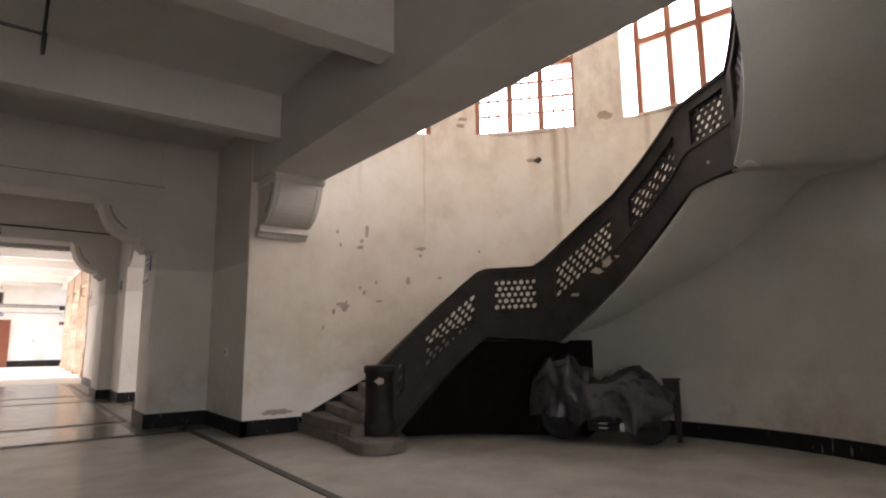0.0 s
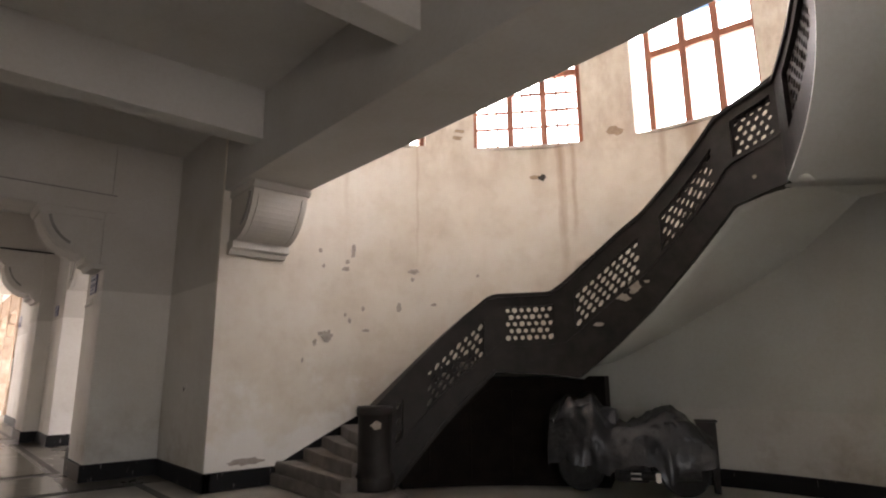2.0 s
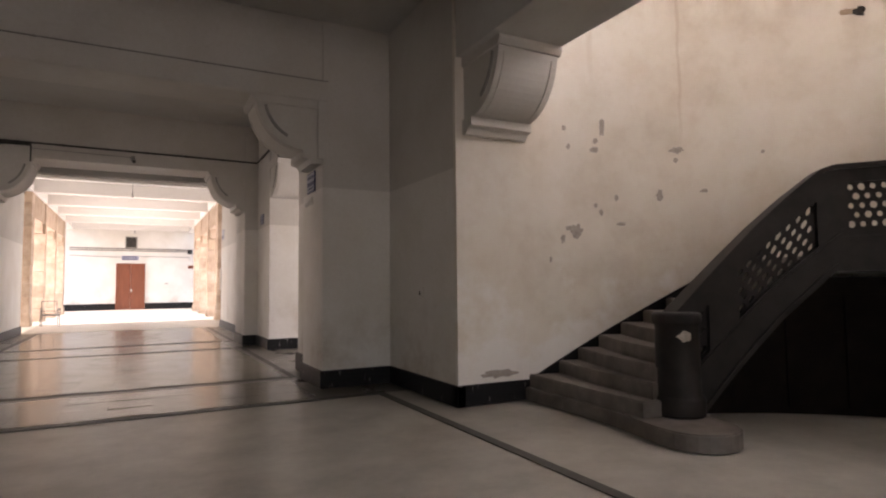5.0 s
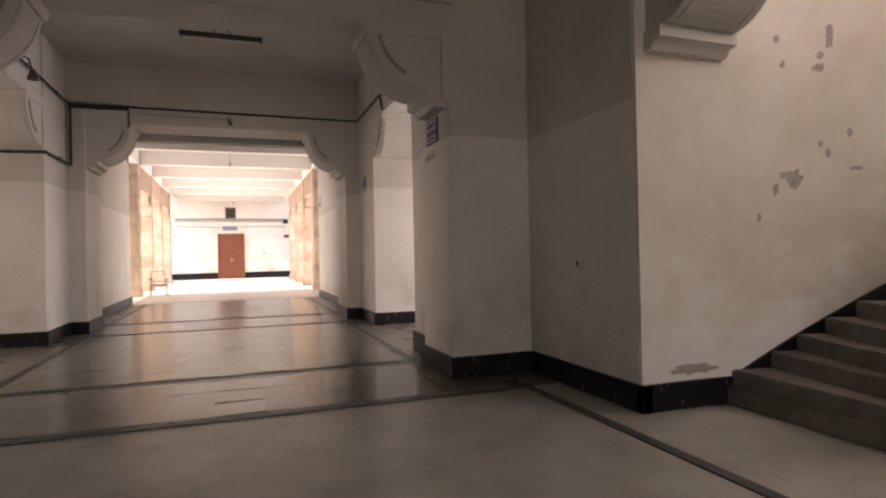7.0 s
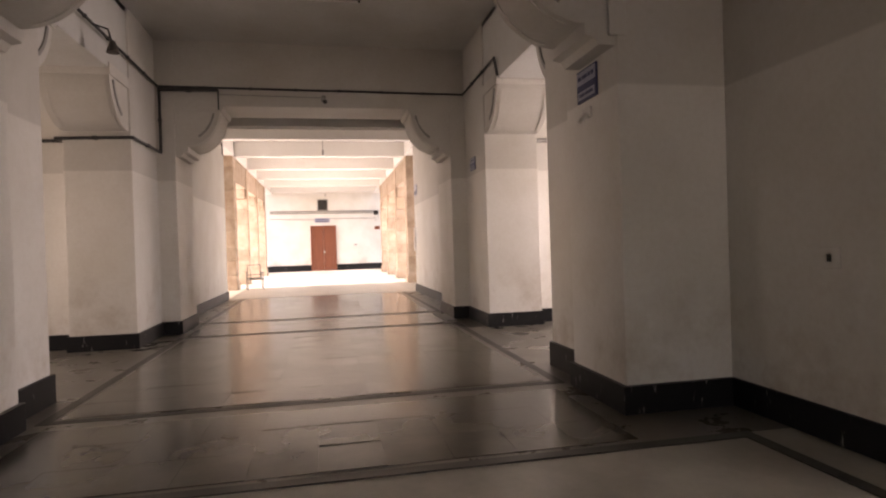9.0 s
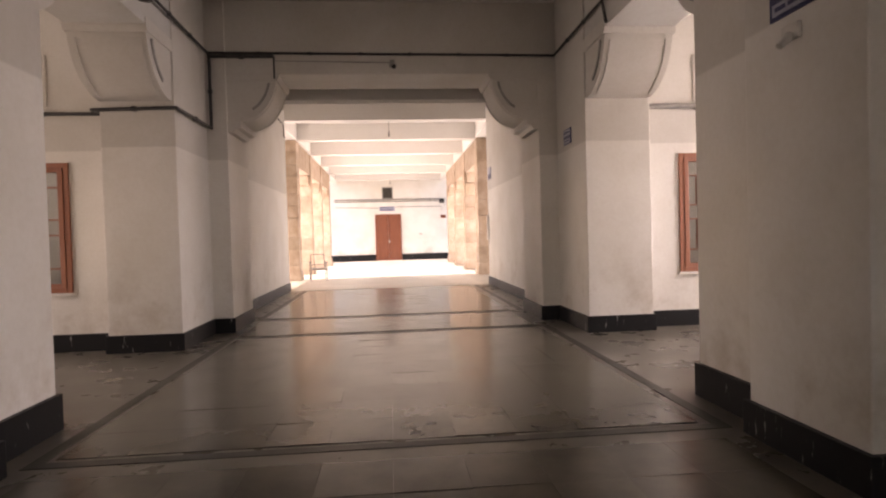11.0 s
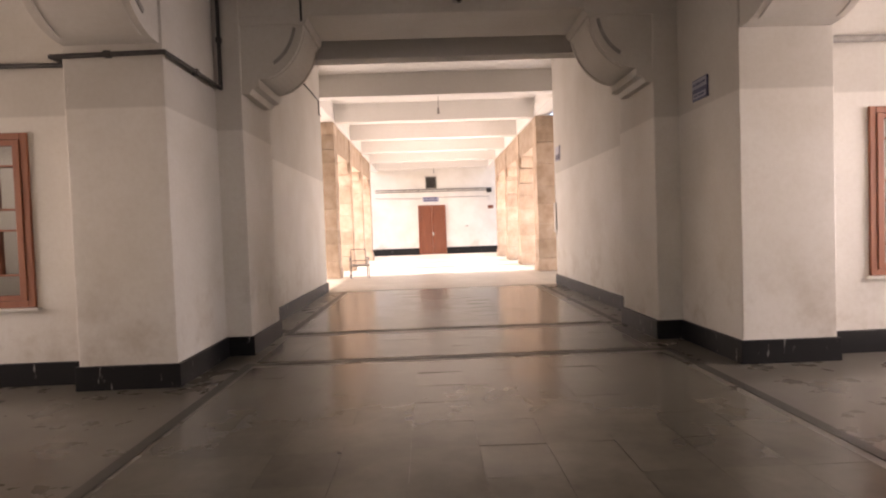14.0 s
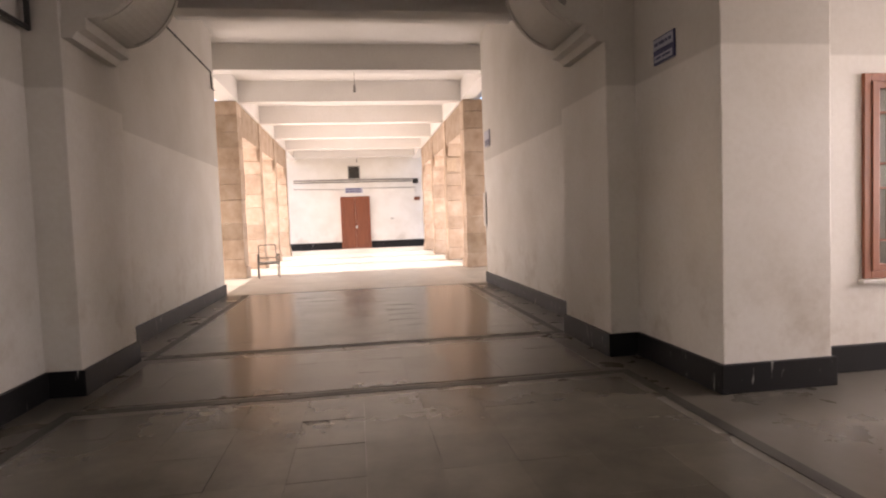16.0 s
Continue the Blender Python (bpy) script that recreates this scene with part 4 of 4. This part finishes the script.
FY = 18.075
conduit("black cable conduit along the gateway beam", [(-3.22, 12.5, 4.47), (-3.22, FY - 0.03, 4.45), (2.36, FY - 0.03, 4.41), (2.36, 15.84, 4.43), (2.40, 15.83, 4.16), (3.36, 15.83, 4.16)], 0.02)
conduit("thick black bundle on the gateway beam", [(-3.22, FY - 0.03, 4.40), (-2.2, FY - 0.03, 4.405)], 0.035)
conduit("black conduit dropping beside the pier", [(-3.2, FY - 0.02, 4.42), (-3.2, FY - 0.02, 3.27), (-3.225, 16.61, 3.27), (-4.3, 16.61, 3.25), (-4.32, 16.95, 3.27), (-9.0, 16.96, 3.3)], 0.025)
conduit("grey cable drop on the gateway beam", [(-2.2, FY - 0.02, 4.40), (-2.2, FY - 0.02, 4.05)], 0.015)
conduit("thin grey cable under the conduit", [(-2.2, FY - 0.01, 4.33), (-0.35, FY - 0.01, 4.30)], 0.008, GREYPIPE)
conduit("grey conduit along the passage wall", [(3.45, 16.965, 3.32), (9.0, 16.965, 3.32)], 0.04, GREYPIPE)
conduit("grey conduit over the end door", [(-3.9, 45.95, 3.93), (3.1, 45.95, 3.88)], 0.04, GREYPIPE)
conduit("grey conduit over the end door", [(-3.9, 45.95, 3.80), (3.1, 45.95, 3.76)], 0.03, GREYPIPE)
conduit("thin cable beside the name board", [(-3.9, 45.96, 3.45), (-1.1, 45.96, 3.36)], 0.018, GREYPIPE)
conduit("thin cable beside the name board", [(-0.05, 45.96, 3.42), (2.95, 45.96, 3.4)], 0.018, GREYPIPE)
conduit("thin dark cable along the corridor wall", [(C - 2.9, 19.75, 4.73), (C - 2.9, 25.3, 4.73), (C - 2.9, 25.32, 4.4), (C - 2.9, 25.55, 4.4)], 0.014)
conduit("thin line of cable on the hall gateway", [(-3.0, 11.352, 4.275), (2.14, 11.352, 4.275)], 0.010, GREYPIPE)
conduit("black pipe drop under the hall ceiling", [(-2.6, 7.0, 4.72), (0.07, 7.0, 4.66), (0.08, 7.0, 5.15)], 0.018)
drop = thing("pipe_end_fitting", "dark fitting at the foot of a ceiling pipe", "fitting")
part("nut", cyl(bmesh.new(), (0.075, 7.0, 4.44), (0.075, 7.0, 4.68), 0.02, 0.03, 10), DARKPIPE, drop)

for x, z, w, h, m in ((2.8, 3.62, 0.3, 0.26, DARKHOLE), (2.85, 2.65, 0.32, 0.2, DOORWOOD), (2.85, 3.15, 0.14, 0.2, WHITEPLASTIC), (1.45, 1.62, 0.18, 0.06, GREYPIPE)):
    bx_ = thing("junction_box", "small electrical box on the white end wall", "box")
    part("case", one_box(x, x + w, 45.88, 45.998, z, z + h, 0.01), m, bx_)
    part("lid", one_box(x + 0.02, x + w - 0.02, 45.865, 45.879, z + 0.02, z + h - 0.02, 0.004), m, bx_)

# surveillance camera under the conduit
cctv = thing("security_camera", "small grey security camera on the gateway beam", "camera")
part("mount", one_box(-0.36, -0.28, 18.03, 18.115, 4.26, 4.34, 0.006), GREYPIPE, cctv)
part("housing", cyl(bmesh.new(), (-0.32, 18.04, 4.25), (-0.30, 17.86, 4.18), 0.05, 0.045, 16), GREYPIPE, cctv)
part("lens", cyl(bmesh.new(), (-0.30, 17.862, 4.181), (-0.299, 17.845, 4.175), 0.03, 0.03, 12), DARKHOLE, cctv)

# switch and holder under the near pier sign
sw = thing("switch_plate", "white switch holder on the pier under the sign", "switch")
part("plate", one_box(2.04, 2.068, 11.85, 12.0, 2.60, 2.70, 0.006), WHITEPLASTIC, sw)
part("holder", cyl(bmesh.new(), (2.04, 11.92, 2.63), (1.97, 11.92, 2.56), 0.03, 0.022, 12), WHITEPLASTIC, sw)
so = thing("wall_socket", "pale wall socket with a dark hole", "socket")
part("plate", one_box(3.062, 3.079, 10.25, 10.42, 1.22, 1.37, 0.006), WALL, so)
part("hole", one_box(3.056, 3.0615, 10.315, 10.345, 1.27, 1.32), DARKHOLE, so)

# ---- tube light in the crossing ----
tl = thing("tube_light", "dull unlit batten tube light hanging from the ceiling", "lamp")
hs = bmesh.new()
prism(hs, [(-0.07, 0.0), (0.07, 0.0), (0.05, 0.07), (0.02, 0.09), (-0.02, 0.09), (-0.05, 0.07)], 1.28, pose(-1.04, 15.4, 5.04, 0, 0, -90))
part("housing", hs, RUST, tl)
part("tube", cyl(bmesh.new(), (-1.0, 15.4, 5.03), (0.2, 15.4, 5.03), 0.018, seg=12), WHITEPLASTIC, tl)
for x in (-0.55, -0.25):
    part("hanger", cyl(bmesh.new(), (x, 15.4, 5.12), (-0.4, 15.4, 5.3), 0.008, seg=6), DARKPIPE, tl)
part("ceiling_rose", cyl(bmesh.new(), (-0.4, 15.4, 5.24), (-0.4, 15.4, 5.3), 0.05, 0.06, 14), GREYPIPE, tl)

for x, y, z in ((-0.38, 26.6, 4.9), (-0.35, 45.6, 5.17), (-0.45, 10.2, 5.12)):
    bh = thing("bulb_holder", "pendant bulb holder on a short flex", "lamp", "bulb holders")
    part("flex", cyl(bmesh.new(), (x, y, z - 0.15), (x, y, z + 0.5), 0.006, seg=6), DARKPIPE, bh)
    part("holder", cyl(bmesh.new(), (x, y, z - 0.32), (x, y, z - 0.15), 0.035, 0.025, 12), GREYPIPE, bh)

# hooded lamp bracket on the west wall of the crossing
lb = thing("wall_lamp", "small dark lamp on a bracket beside the cables", "lamp")
part("arm", tube_path(bmesh.new(), [Vector((-3.2, 15.0, 4.42)), Vector((-3.0, 15.0, 4.35)), Vector((-2.95, 15.0, 4.15))], 0.012), DARKPIPE, lb)
part("shade", cyl(bmesh.new(), (-2.95, 15.0, 4.2), (-2.95, 15.0, 4.05), 0.03, 0.08, 14), RUST, lb)


# ---- passage windows ----
def passage_window(s):
    lo, hi = sorted((C + s * 4.38, C + s * (5.44 if s > 0 else 5.62)))
    root = tagged(new("window_%d" % (7 if s > 0 else 8)), "red-brown wooden casement with dusty glass panes", "window", "passage windows", "structure")
    y0, y1, z0, z1 = 16.97, 17.06, 0.82, 2.61

    def bar(a, b, c, d, nm="rail", parent=root, dy=0.0):
        return part(nm, one_box(a, b, y0 + dy, y1 - 0.01, c, d, 0.006), WOODFRAME, parent)
    bar(lo, lo + 0.07, z0, z1, "stile")
    bar(hi - 0.07, hi, z0, z1, "stile")
    bar(lo + 0.07, hi - 0.07, z1 - 0.07, z1, "head_rail")
    bar(lo + 0.07, hi - 0.07, z0, z0 + 0.07, "bottom_rail")
    mid = (lo + hi) / 2
    for a, b in ((lo + 0.072, mid - 0.003), (mid + 0.003, hi - 0.072)):
        sash = part("sash", one_box(a, a + 0.07, y0 - 0.012, y1 - 0.02, z0 + 0.072, z1 - 0.072, 0.006), WOODFRAME, root)
        bar(b - 0.07, b, z0 + 0.072, z1 - 0.072, "sash_stile", sash, -0.012)
        H = z1 - z0 - 0.144
        levels = [0.0, 0.16, 0.44, 0.57, 0.84, 1.0]
        for k, f in enumerate(levels):
            z = z0 + 0.072 + H * f
            th = 0.055 if k in (0, 5) else 0.02
            bar(a + 0.07, b - 0.07, z - (th if k == 5 else 0 if k == 0 else th / 2), z + (0 if k == 5 else th if k == 0 else th / 2), "glazing_rail", sash, 0.004)
        for k in (1, 3):
            za, zb = z0 + 0.072 + H * levels[k], z0 + 0.072 + H * levels[k + 1]
            m_ = (a + b) / 2
            bar(m_ - 0.012, m_ + 0.012, za + 0.01, zb - 0.01, "glazing_bar", sash, 0.006)
        p = part("pane", one_box(a + 0.06, b - 0.06, 17.005, 17.011, z0 + 0.1, z1 - 0.1), FROST, sash)
        p.visible_shadow = False
    part("window_sill", one_box(lo - 0.04, hi + 0.04, 16.94, 17.02, z0 - 0.035, z0 - 0.003, 0.006), WALL, root)
    vx0, vx1 = sorted((C + s * 4.66, C + s * 5.3))
    v = tagged(new("wall_vent"), "deep square ventilation hole through the plaster wall", "vent")
    for b in ((vx0 - 0.03, vx0, 3.39, 4.09), (vx1, vx1 + 0.03, 3.39, 4.09)):
        part("frame_side", one_box(b[0], b[1], 16.98, 17.31, b[2], b[3], 0.004), WALL, v)
    for z in (3.39, 4.06):
        part("frame_rail", one_box(vx0, vx1, 16.98, 17.31, z, z + 0.03, 0.004), WALL, v)
    part("hood", one_box(vx0, vx1, 17.3, 17.5, 3.42, 4.06), CEIL, v, "dark back of the hole")


passage_window(1)
passage_window(-1)

# ---- floor strips ----
strips = [(2.60, 2.70, -5.8, 10.62), (-3.58, -3.48, -5.8, 10.62), (-3.58, 2.70, 10.62, 10.72), (-2.90, 2.02, 12.55, 12.65),
          (1.92, 2.02, 12.65, 17.5), (-2.90, -2.80, 12.65, 17.5), (-2.90, 2.02, 17.5, 17.6), (-2.93, 2.08, 19.45, 19.55),
          (1.98, 2.08, 19.55, 25.4), (-2.93, -2.83, 19.55, 25.4), (3.9, 9.0, 16.35, 16.45), (3.9, 4.0, 13.9, 16.35), (-9.8, -4.8, 16.35, 16.45), (-4.88, -4.78, 13.9, 16.35)]
for x0, x1, y0, y1 in strips:
    setting("floor_strip", one_box(x0, x1, y0, y1, -0.02, 0.004), STRIP, "dark stone inlay strip in the floor", "inlay")


# ---- covered motorbike under the stairs ----
def cover_height(u, v):
    """Sheet height over the machine: u along it, v across."""
    ridge = 1.22 - 0.34 * max(0.0, min(1.0, (u - 0.28) / 0.12)) + 0.16 * math.exp(-((u - 0.74) / 0.12) ** 2) - 0.25 * max(0, u - 0.86) / 0.14
    ridge += -0.2 * max(0.0, 0.12 - u) / 0.12
    edge = 0.36 + 0.06 * math.sin(u * 14) - 0.10 * math.exp(-((u - 0.73) / 0.05) ** 2)
    f = max(0.0, 1 - abs(v) ** 2.6)
    return edge + (ridge - edge) * f


bike = thing("covered_motorbike", "motorbike under a dusty translucent plastic sheet, parked under the stairs", "motorbike", "", (7.03, 5.55, 0), -63)
bm = bmesh.new()
NU, NV = 64, 40
rows = []
for i in range(NU + 1):
    u = i / NU
    row = []
    for j in range(NV + 1):
        v = -1 + 2 * j / NV
        z = cover_height(u, v)
        wrinkle = 0.08 * noise.noise(Vector((u * 9, v * 4, 0))) + 0.05 * noise.noise(Vector((u * 22, v * 9, 3.0)))
        half = 0.40 + 0.08 * math.sin(u * 5) + 0.06 * noise.noise(Vector((u * 7, v * 2, 5.0)))
        row.append(bm.verts.new(((u - 0.5) * 1.95, v * half + wrinkle * 0.9, z + wrinkle)))
    rows.append(row)
for a, b in zip(rows, rows[1:]):
    for j in range(NV):
        bm.faces.new((a[j], a[j + 1], b[j + 1], b[j]))
part("plastic_cover", bm, SHEET, bike, "crumpled translucent plastic sheet", True)
for x in (-0.62, 0.62):
    wheel = part("wheel", bmesh.new(), ENGINE, bike)
    t = bmesh.new()
    prof = [(0.20, -0.04), (0.27, -0.055), (0.30, 0.0), (0.27, 0.055), (0.20, 0.04)]
    lathe(t, prof, 32)
    bmesh.ops.transform(t, matrix=Matrix.Translation((x, 0, 0.30)) @ pose(0, 0, 0, 90), verts=t.verts)
    part("tyre", t, RUBBER, wheel)
    h = cyl(bmesh.new(), (x, -0.07, 0.3), (x, 0.07, 0.3), 0.07, seg=16)
    part("hub", h, ENGINE, wheel)
part("engine", one_box(-0.2, 0.22, -0.16, 0.16, 0.16, 0.55, 0.05), ENGINE, bike)
part("fuel_tank", one_box(-0.7, -0.12, -0.17, 0.17, 0.62, 1.05, 0.1), ENGINE, bike)
part("seat", one_box(-0.05, 0.8, -0.15, 0.15, 0.60, 0.78, 0.06), RUBBER, bike)
part("exhaust", cyl(bmesh.new(), (-0.1, -0.22, 0.24), (0.8, -0.24, 0.30), 0.05, 0.06, 14), ENGINE, bike)
part("side_panel", one_box(0.25, 0.7, -0.19, 0.19, 0.3, 0.6, 0.05), ENGINE, bike)
for z in (0.24, 0.30):
    part("number_bar", one_box(0.02, 0.14, -0.425, -0.405, z, z + 0.02, 0.003), WHITEPLASTIC, bike, "pale reflector bar")
part("foot_peg", one_box(0.3, 0.36, -0.42, -0.34, 0.22, 0.32, 0.01), WHITEPLASTIC, bike)

# tapering dark stand behind the bike
stand = thing("wooden_stand", "dark tapering wooden stand against the wall", "stand", "", (7.72, 4.85, 0), 0)
bm = bmesh.new()
prism(bm, [(0.03, 0.0), (0.09, 0.0), (0.10, 0.45), (0.10, 0.86), (-0.13, 0.86), (-0.10, 0.74), (0.0, 0.42)], 0.12, pose(0, 0, 0, 0, 0, -55))
part("body", bm, PARAPET, stand)
part("top", box(bmesh.new(), -0.14, 0.12, -0.02, 0.13, 0.862, 0.89, 0.01), PARAPET, stand)
stand.children[1].matrix_world = stand.matrix_world @ pose(0, 0, 0, 0, 0, -55)

# cupboard filling the space under the first landing; its near-black holds the shade there
cup = thing("cupboard", "wooden cupboard under the stair landing, coloured near-black for the shade there", "cupboard")
CUPSHADE = simple("shaded_cupboard_wood", (0.005, 0.0035, 0.003), (0.012, 0.008, 0.006), 5, 0.8)
CUPSHADE.node_tree.nodes["Principled BSDF"].inputs["Specular IOR Level"].default_value = 0.1
part("carcass", band(67, 28, lambda a: 0.0, lambda a: min(1.44, max(0.1, foot(a) - 0.03)), 4.12, 4.80, 1.0), CUPSHADE, cup)
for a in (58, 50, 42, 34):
    part("door", band(a + 3.7, a - 3.7, lambda a: 0.08, lambda a: min(1.26, max(0.14, foot(a) - 0.16)), 4.09, 4.118, 1.2), CUPSHADE, cup)


# ---- peeled spots and stains on the drum wall ----
def wall_patch(a, z, w, h, seed, m, name="peeled_patch", r=RW - 0.006):
    rnd = random.Random(seed)
    bm = bmesh.new()
    n = 18
    inner, outer = [], []
    for k in range(n):
        t = 2 * math.pi * k / n
        f = 0.55 + 0.45 * rnd.random()
        du, dz = math.cos(t) * w / 2 * f, math.sin(t) * h / 2 * f
        x, y = at_angle(a - math.degrees(du / r), r)
        inner.append(bm.verts.new((x, y, z + dz)))
        x, y = at_angle(a - math.degrees(du / r), r + 0.02)
        outer.append(bm.verts.new((x, y, z + dz)))
    bm.faces.new(inner)
    for k in range(n):
        bm.faces.new((inner[k], inner[(k + 1) % n], outer[(k + 1) % n], outer[k]))
    ob = link(name, bm, m)
    return tagged(ob, "flaked spot of bare grey plaster on the wall", "plaster patch", "peeled spots")


BARE = simple("bare_grey_plaster", (0.32, 0.28, 0.245), (0.46, 0.41, 0.36), 20, 0.9)
OCHRE = simple("bare_brown_plaster", (0.30, 0.22, 0.15), (0.44, 0.34, 0.24), 14, 0.9)
SPOTS = [(72.4, 3.42, .1, .28, 0), (73.7, 3.12, .16, .1, 0), (73.4, 3.24, .09, .09, 0), (61.7, 3.13, .22, .12, 0), (61.9, 3.0, .08, .08, 0), (64.3, 2.53, .1, .2, 0),
         (76.5, 2.06, .2, .22, 0), (77.6, 2.1, .12, .08, 0), (78.6, 1.97, .08, .14, 0), (72.8, 2.31, .07, .1, 0), (73.6, 2.4, .06, .08, 0), (70.0, 2.16, .16, .06, 0),
         (58.1, 2.59, .12, .06, 0), (53.5, 5.53, .22, .1, 1), (53.0, 5.66, .25, .08, 1), (24.7, 5.46, .32, .2, 1), (50.2, 3.08, .06, .06, 0), (78.1, 3.39, .08, .1, 0), (70.5, 2.5, .07, .1, 0), (77.5, 3.15, .06, .09, 0), (80.5, 1.7, .05, .1, 0)]
for k, (a, z, w, h, c) in enumerate(SPOTS):
    wall_patch(a, z, w, h, 100 + k, OCHRE if c else BARE)
tagged(wall_patch(88.6, 0.34, 0.62, 0.12, 77, BARE), "long flaked patch of plaster above the skirting")
# patch on the wall face, the hole's inner shade put into its colour
hole = wall_patch(38.0, 4.76, 0.16, 0.14, 5, DARKHOLE, "wall_hole", RW - 0.01)
tagged(hole, "small dark hole broken into the plaster", "hole")
tagged(wall_patch(39.2, 4.78, 0.26, 0.10, 6, OCHRE, "peeled_patch", RW - 0.004), "brown scar beside the hole in the plaster")

# chipped paint on the parapet and newel
for a, z, w, h in ((20.0, 2.56, 0.20, 0.24), (22.3, 2.44, 0.22, 0.13), (27.6, 2.1, 0.16, 0.07), (-4.5, 3.7, 0.06, 0.06), (17.5, 2.62, 0.09, 0.05)):
    ob = wall_patch(a, z, w, h, int(a * 10 + 400), CHIPPED, "paint_chip", T0 - 0.004)
    ob.parent = parapet
    for key in ("category", "group"):
        del ob[key]
bm = bmesh.new()
rnd = random.Random(3)
ring = []
for k in range(14):
    t = 2 * math.pi * k / 14
    f = 0.6 + 0.4 * rnd.random()
    b = radians(240) + 0.42 * math.cos(t) * f
    ring.append(bm.verts.new((NEWEL[0] + 0.205 * math.cos(b), NEWEL[1] + 0.205 * math.sin(b), 0.90 + 0.06 * math.sin(t) * f)))
bm.faces.new(ring)
part("paint_chip", bm, CHIPPED, newel, "pale chip in the newel paint")

# ---- steel chair by the colonnade ----
chair = thing("steel_chair", "dark steel-tube armchair with a slung seat in the corridor", "chair", "", (-3.04, 29.75, 0), 12)
for x in (-0.28, 0.28):
    part("side_frame", tube_path(bmesh.new(), [Vector((x, -0.27, 0.0)), Vector((x, -0.27, 0.62)), Vector((x, 0.25, 0.62)), Vector((x, 0.30, 0.0))], 0.014), STEEL, chair)
    part("back_post", tube_path(bmesh.new(), [Vector((x * 0.86, 0.2, 0.42)), Vector((x * 0.86, 0.34, 0.92))], 0.013), STEEL, chair)
    part("armrest", box(bmesh.new(), x - 0.025, x + 0.025, -0.25, 0.24, 0.634, 0.66, 0.008), RUBBER, chair)
for z, y in ((0.92, 0.34), (0.55, 0.236)):
    part("back_rail", cyl(bmesh.new(), (-0.24, y, z), (0.24, y, z), 0.013), STEEL, chair)
part("seat", box(bmesh.new(), -0.25, 0.25, -0.26, 0.24, 0.41, 0.44, 0.01), GREYPIPE, chair)
part("front_rail", cyl(bmesh.new(), (-0.28, -0.27, 0.40), (0.28, -0.27, 0.40), 0.013), STEEL, chair)

# fallen notice plaque on the sunlit pier
pq = thing("plaque", "small ochre box fixed on the stone pier", "box")
part("case", one_box(2.84, 3.2, 33.36, 33.442, 3.2, 3.7, 0.01), OCHRE, pq)

# ---- floor slabs ----
CELLX, CELLY = 0.459, 0.52
floor = bpy.data.objects["floor"]
slab_bm = one_box(-CELLX / 2 + 0.0006, CELLX / 2 - 0.0006, -CELLY / 2 + 0.0006, CELLY / 2 - 0.0006, -0.012, 0.0, 0.0)
slab_mesh = bpy.data.meshes.new("slab")
slab_bm.to_mesh(slab_mesh)
slab_bm.free()
slab_mesh.materials.append(SLAB)
rnd = random.Random(8)
runs = [(-2.755, 10, 10.78, 3), (-2.755, 10, 12.70, 9), (-2.80, 10, 17.66, 3), (-2.78, 10, 19.60, 11)]
for x0, nx_, y0, ny_ in runs:
    for j in range(ny_):
        for i in range(nx_):
            ob = new("slab", slab_mesh)
            ob.parent = floor
            ob.matrix_world = pose(x0 + (i + 0.5) * CELLX, y0 + (j + 0.5) * CELLY, 0.006 + rnd.uniform(-0.0006, 0.0006), rnd.uniform(-0.2, 0.2) * (3.8 if 3 <= i <= 6 else 1.3), rnd.uniform(-0.16, 0.16) * (3.8 if 3 <= i <= 6 else 1.3), 0)
# far slabs, in the stone colour raised for the sunlit end
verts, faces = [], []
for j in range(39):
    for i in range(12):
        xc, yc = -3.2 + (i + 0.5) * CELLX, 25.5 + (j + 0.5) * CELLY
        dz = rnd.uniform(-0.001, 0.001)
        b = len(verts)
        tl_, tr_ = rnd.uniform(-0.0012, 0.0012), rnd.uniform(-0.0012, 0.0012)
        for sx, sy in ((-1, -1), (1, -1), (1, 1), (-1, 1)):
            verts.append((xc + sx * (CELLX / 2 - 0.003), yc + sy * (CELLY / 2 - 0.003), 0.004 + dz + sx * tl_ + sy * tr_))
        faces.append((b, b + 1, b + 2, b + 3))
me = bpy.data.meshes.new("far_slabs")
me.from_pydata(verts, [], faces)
me.materials.append(SUNLITSLAB)
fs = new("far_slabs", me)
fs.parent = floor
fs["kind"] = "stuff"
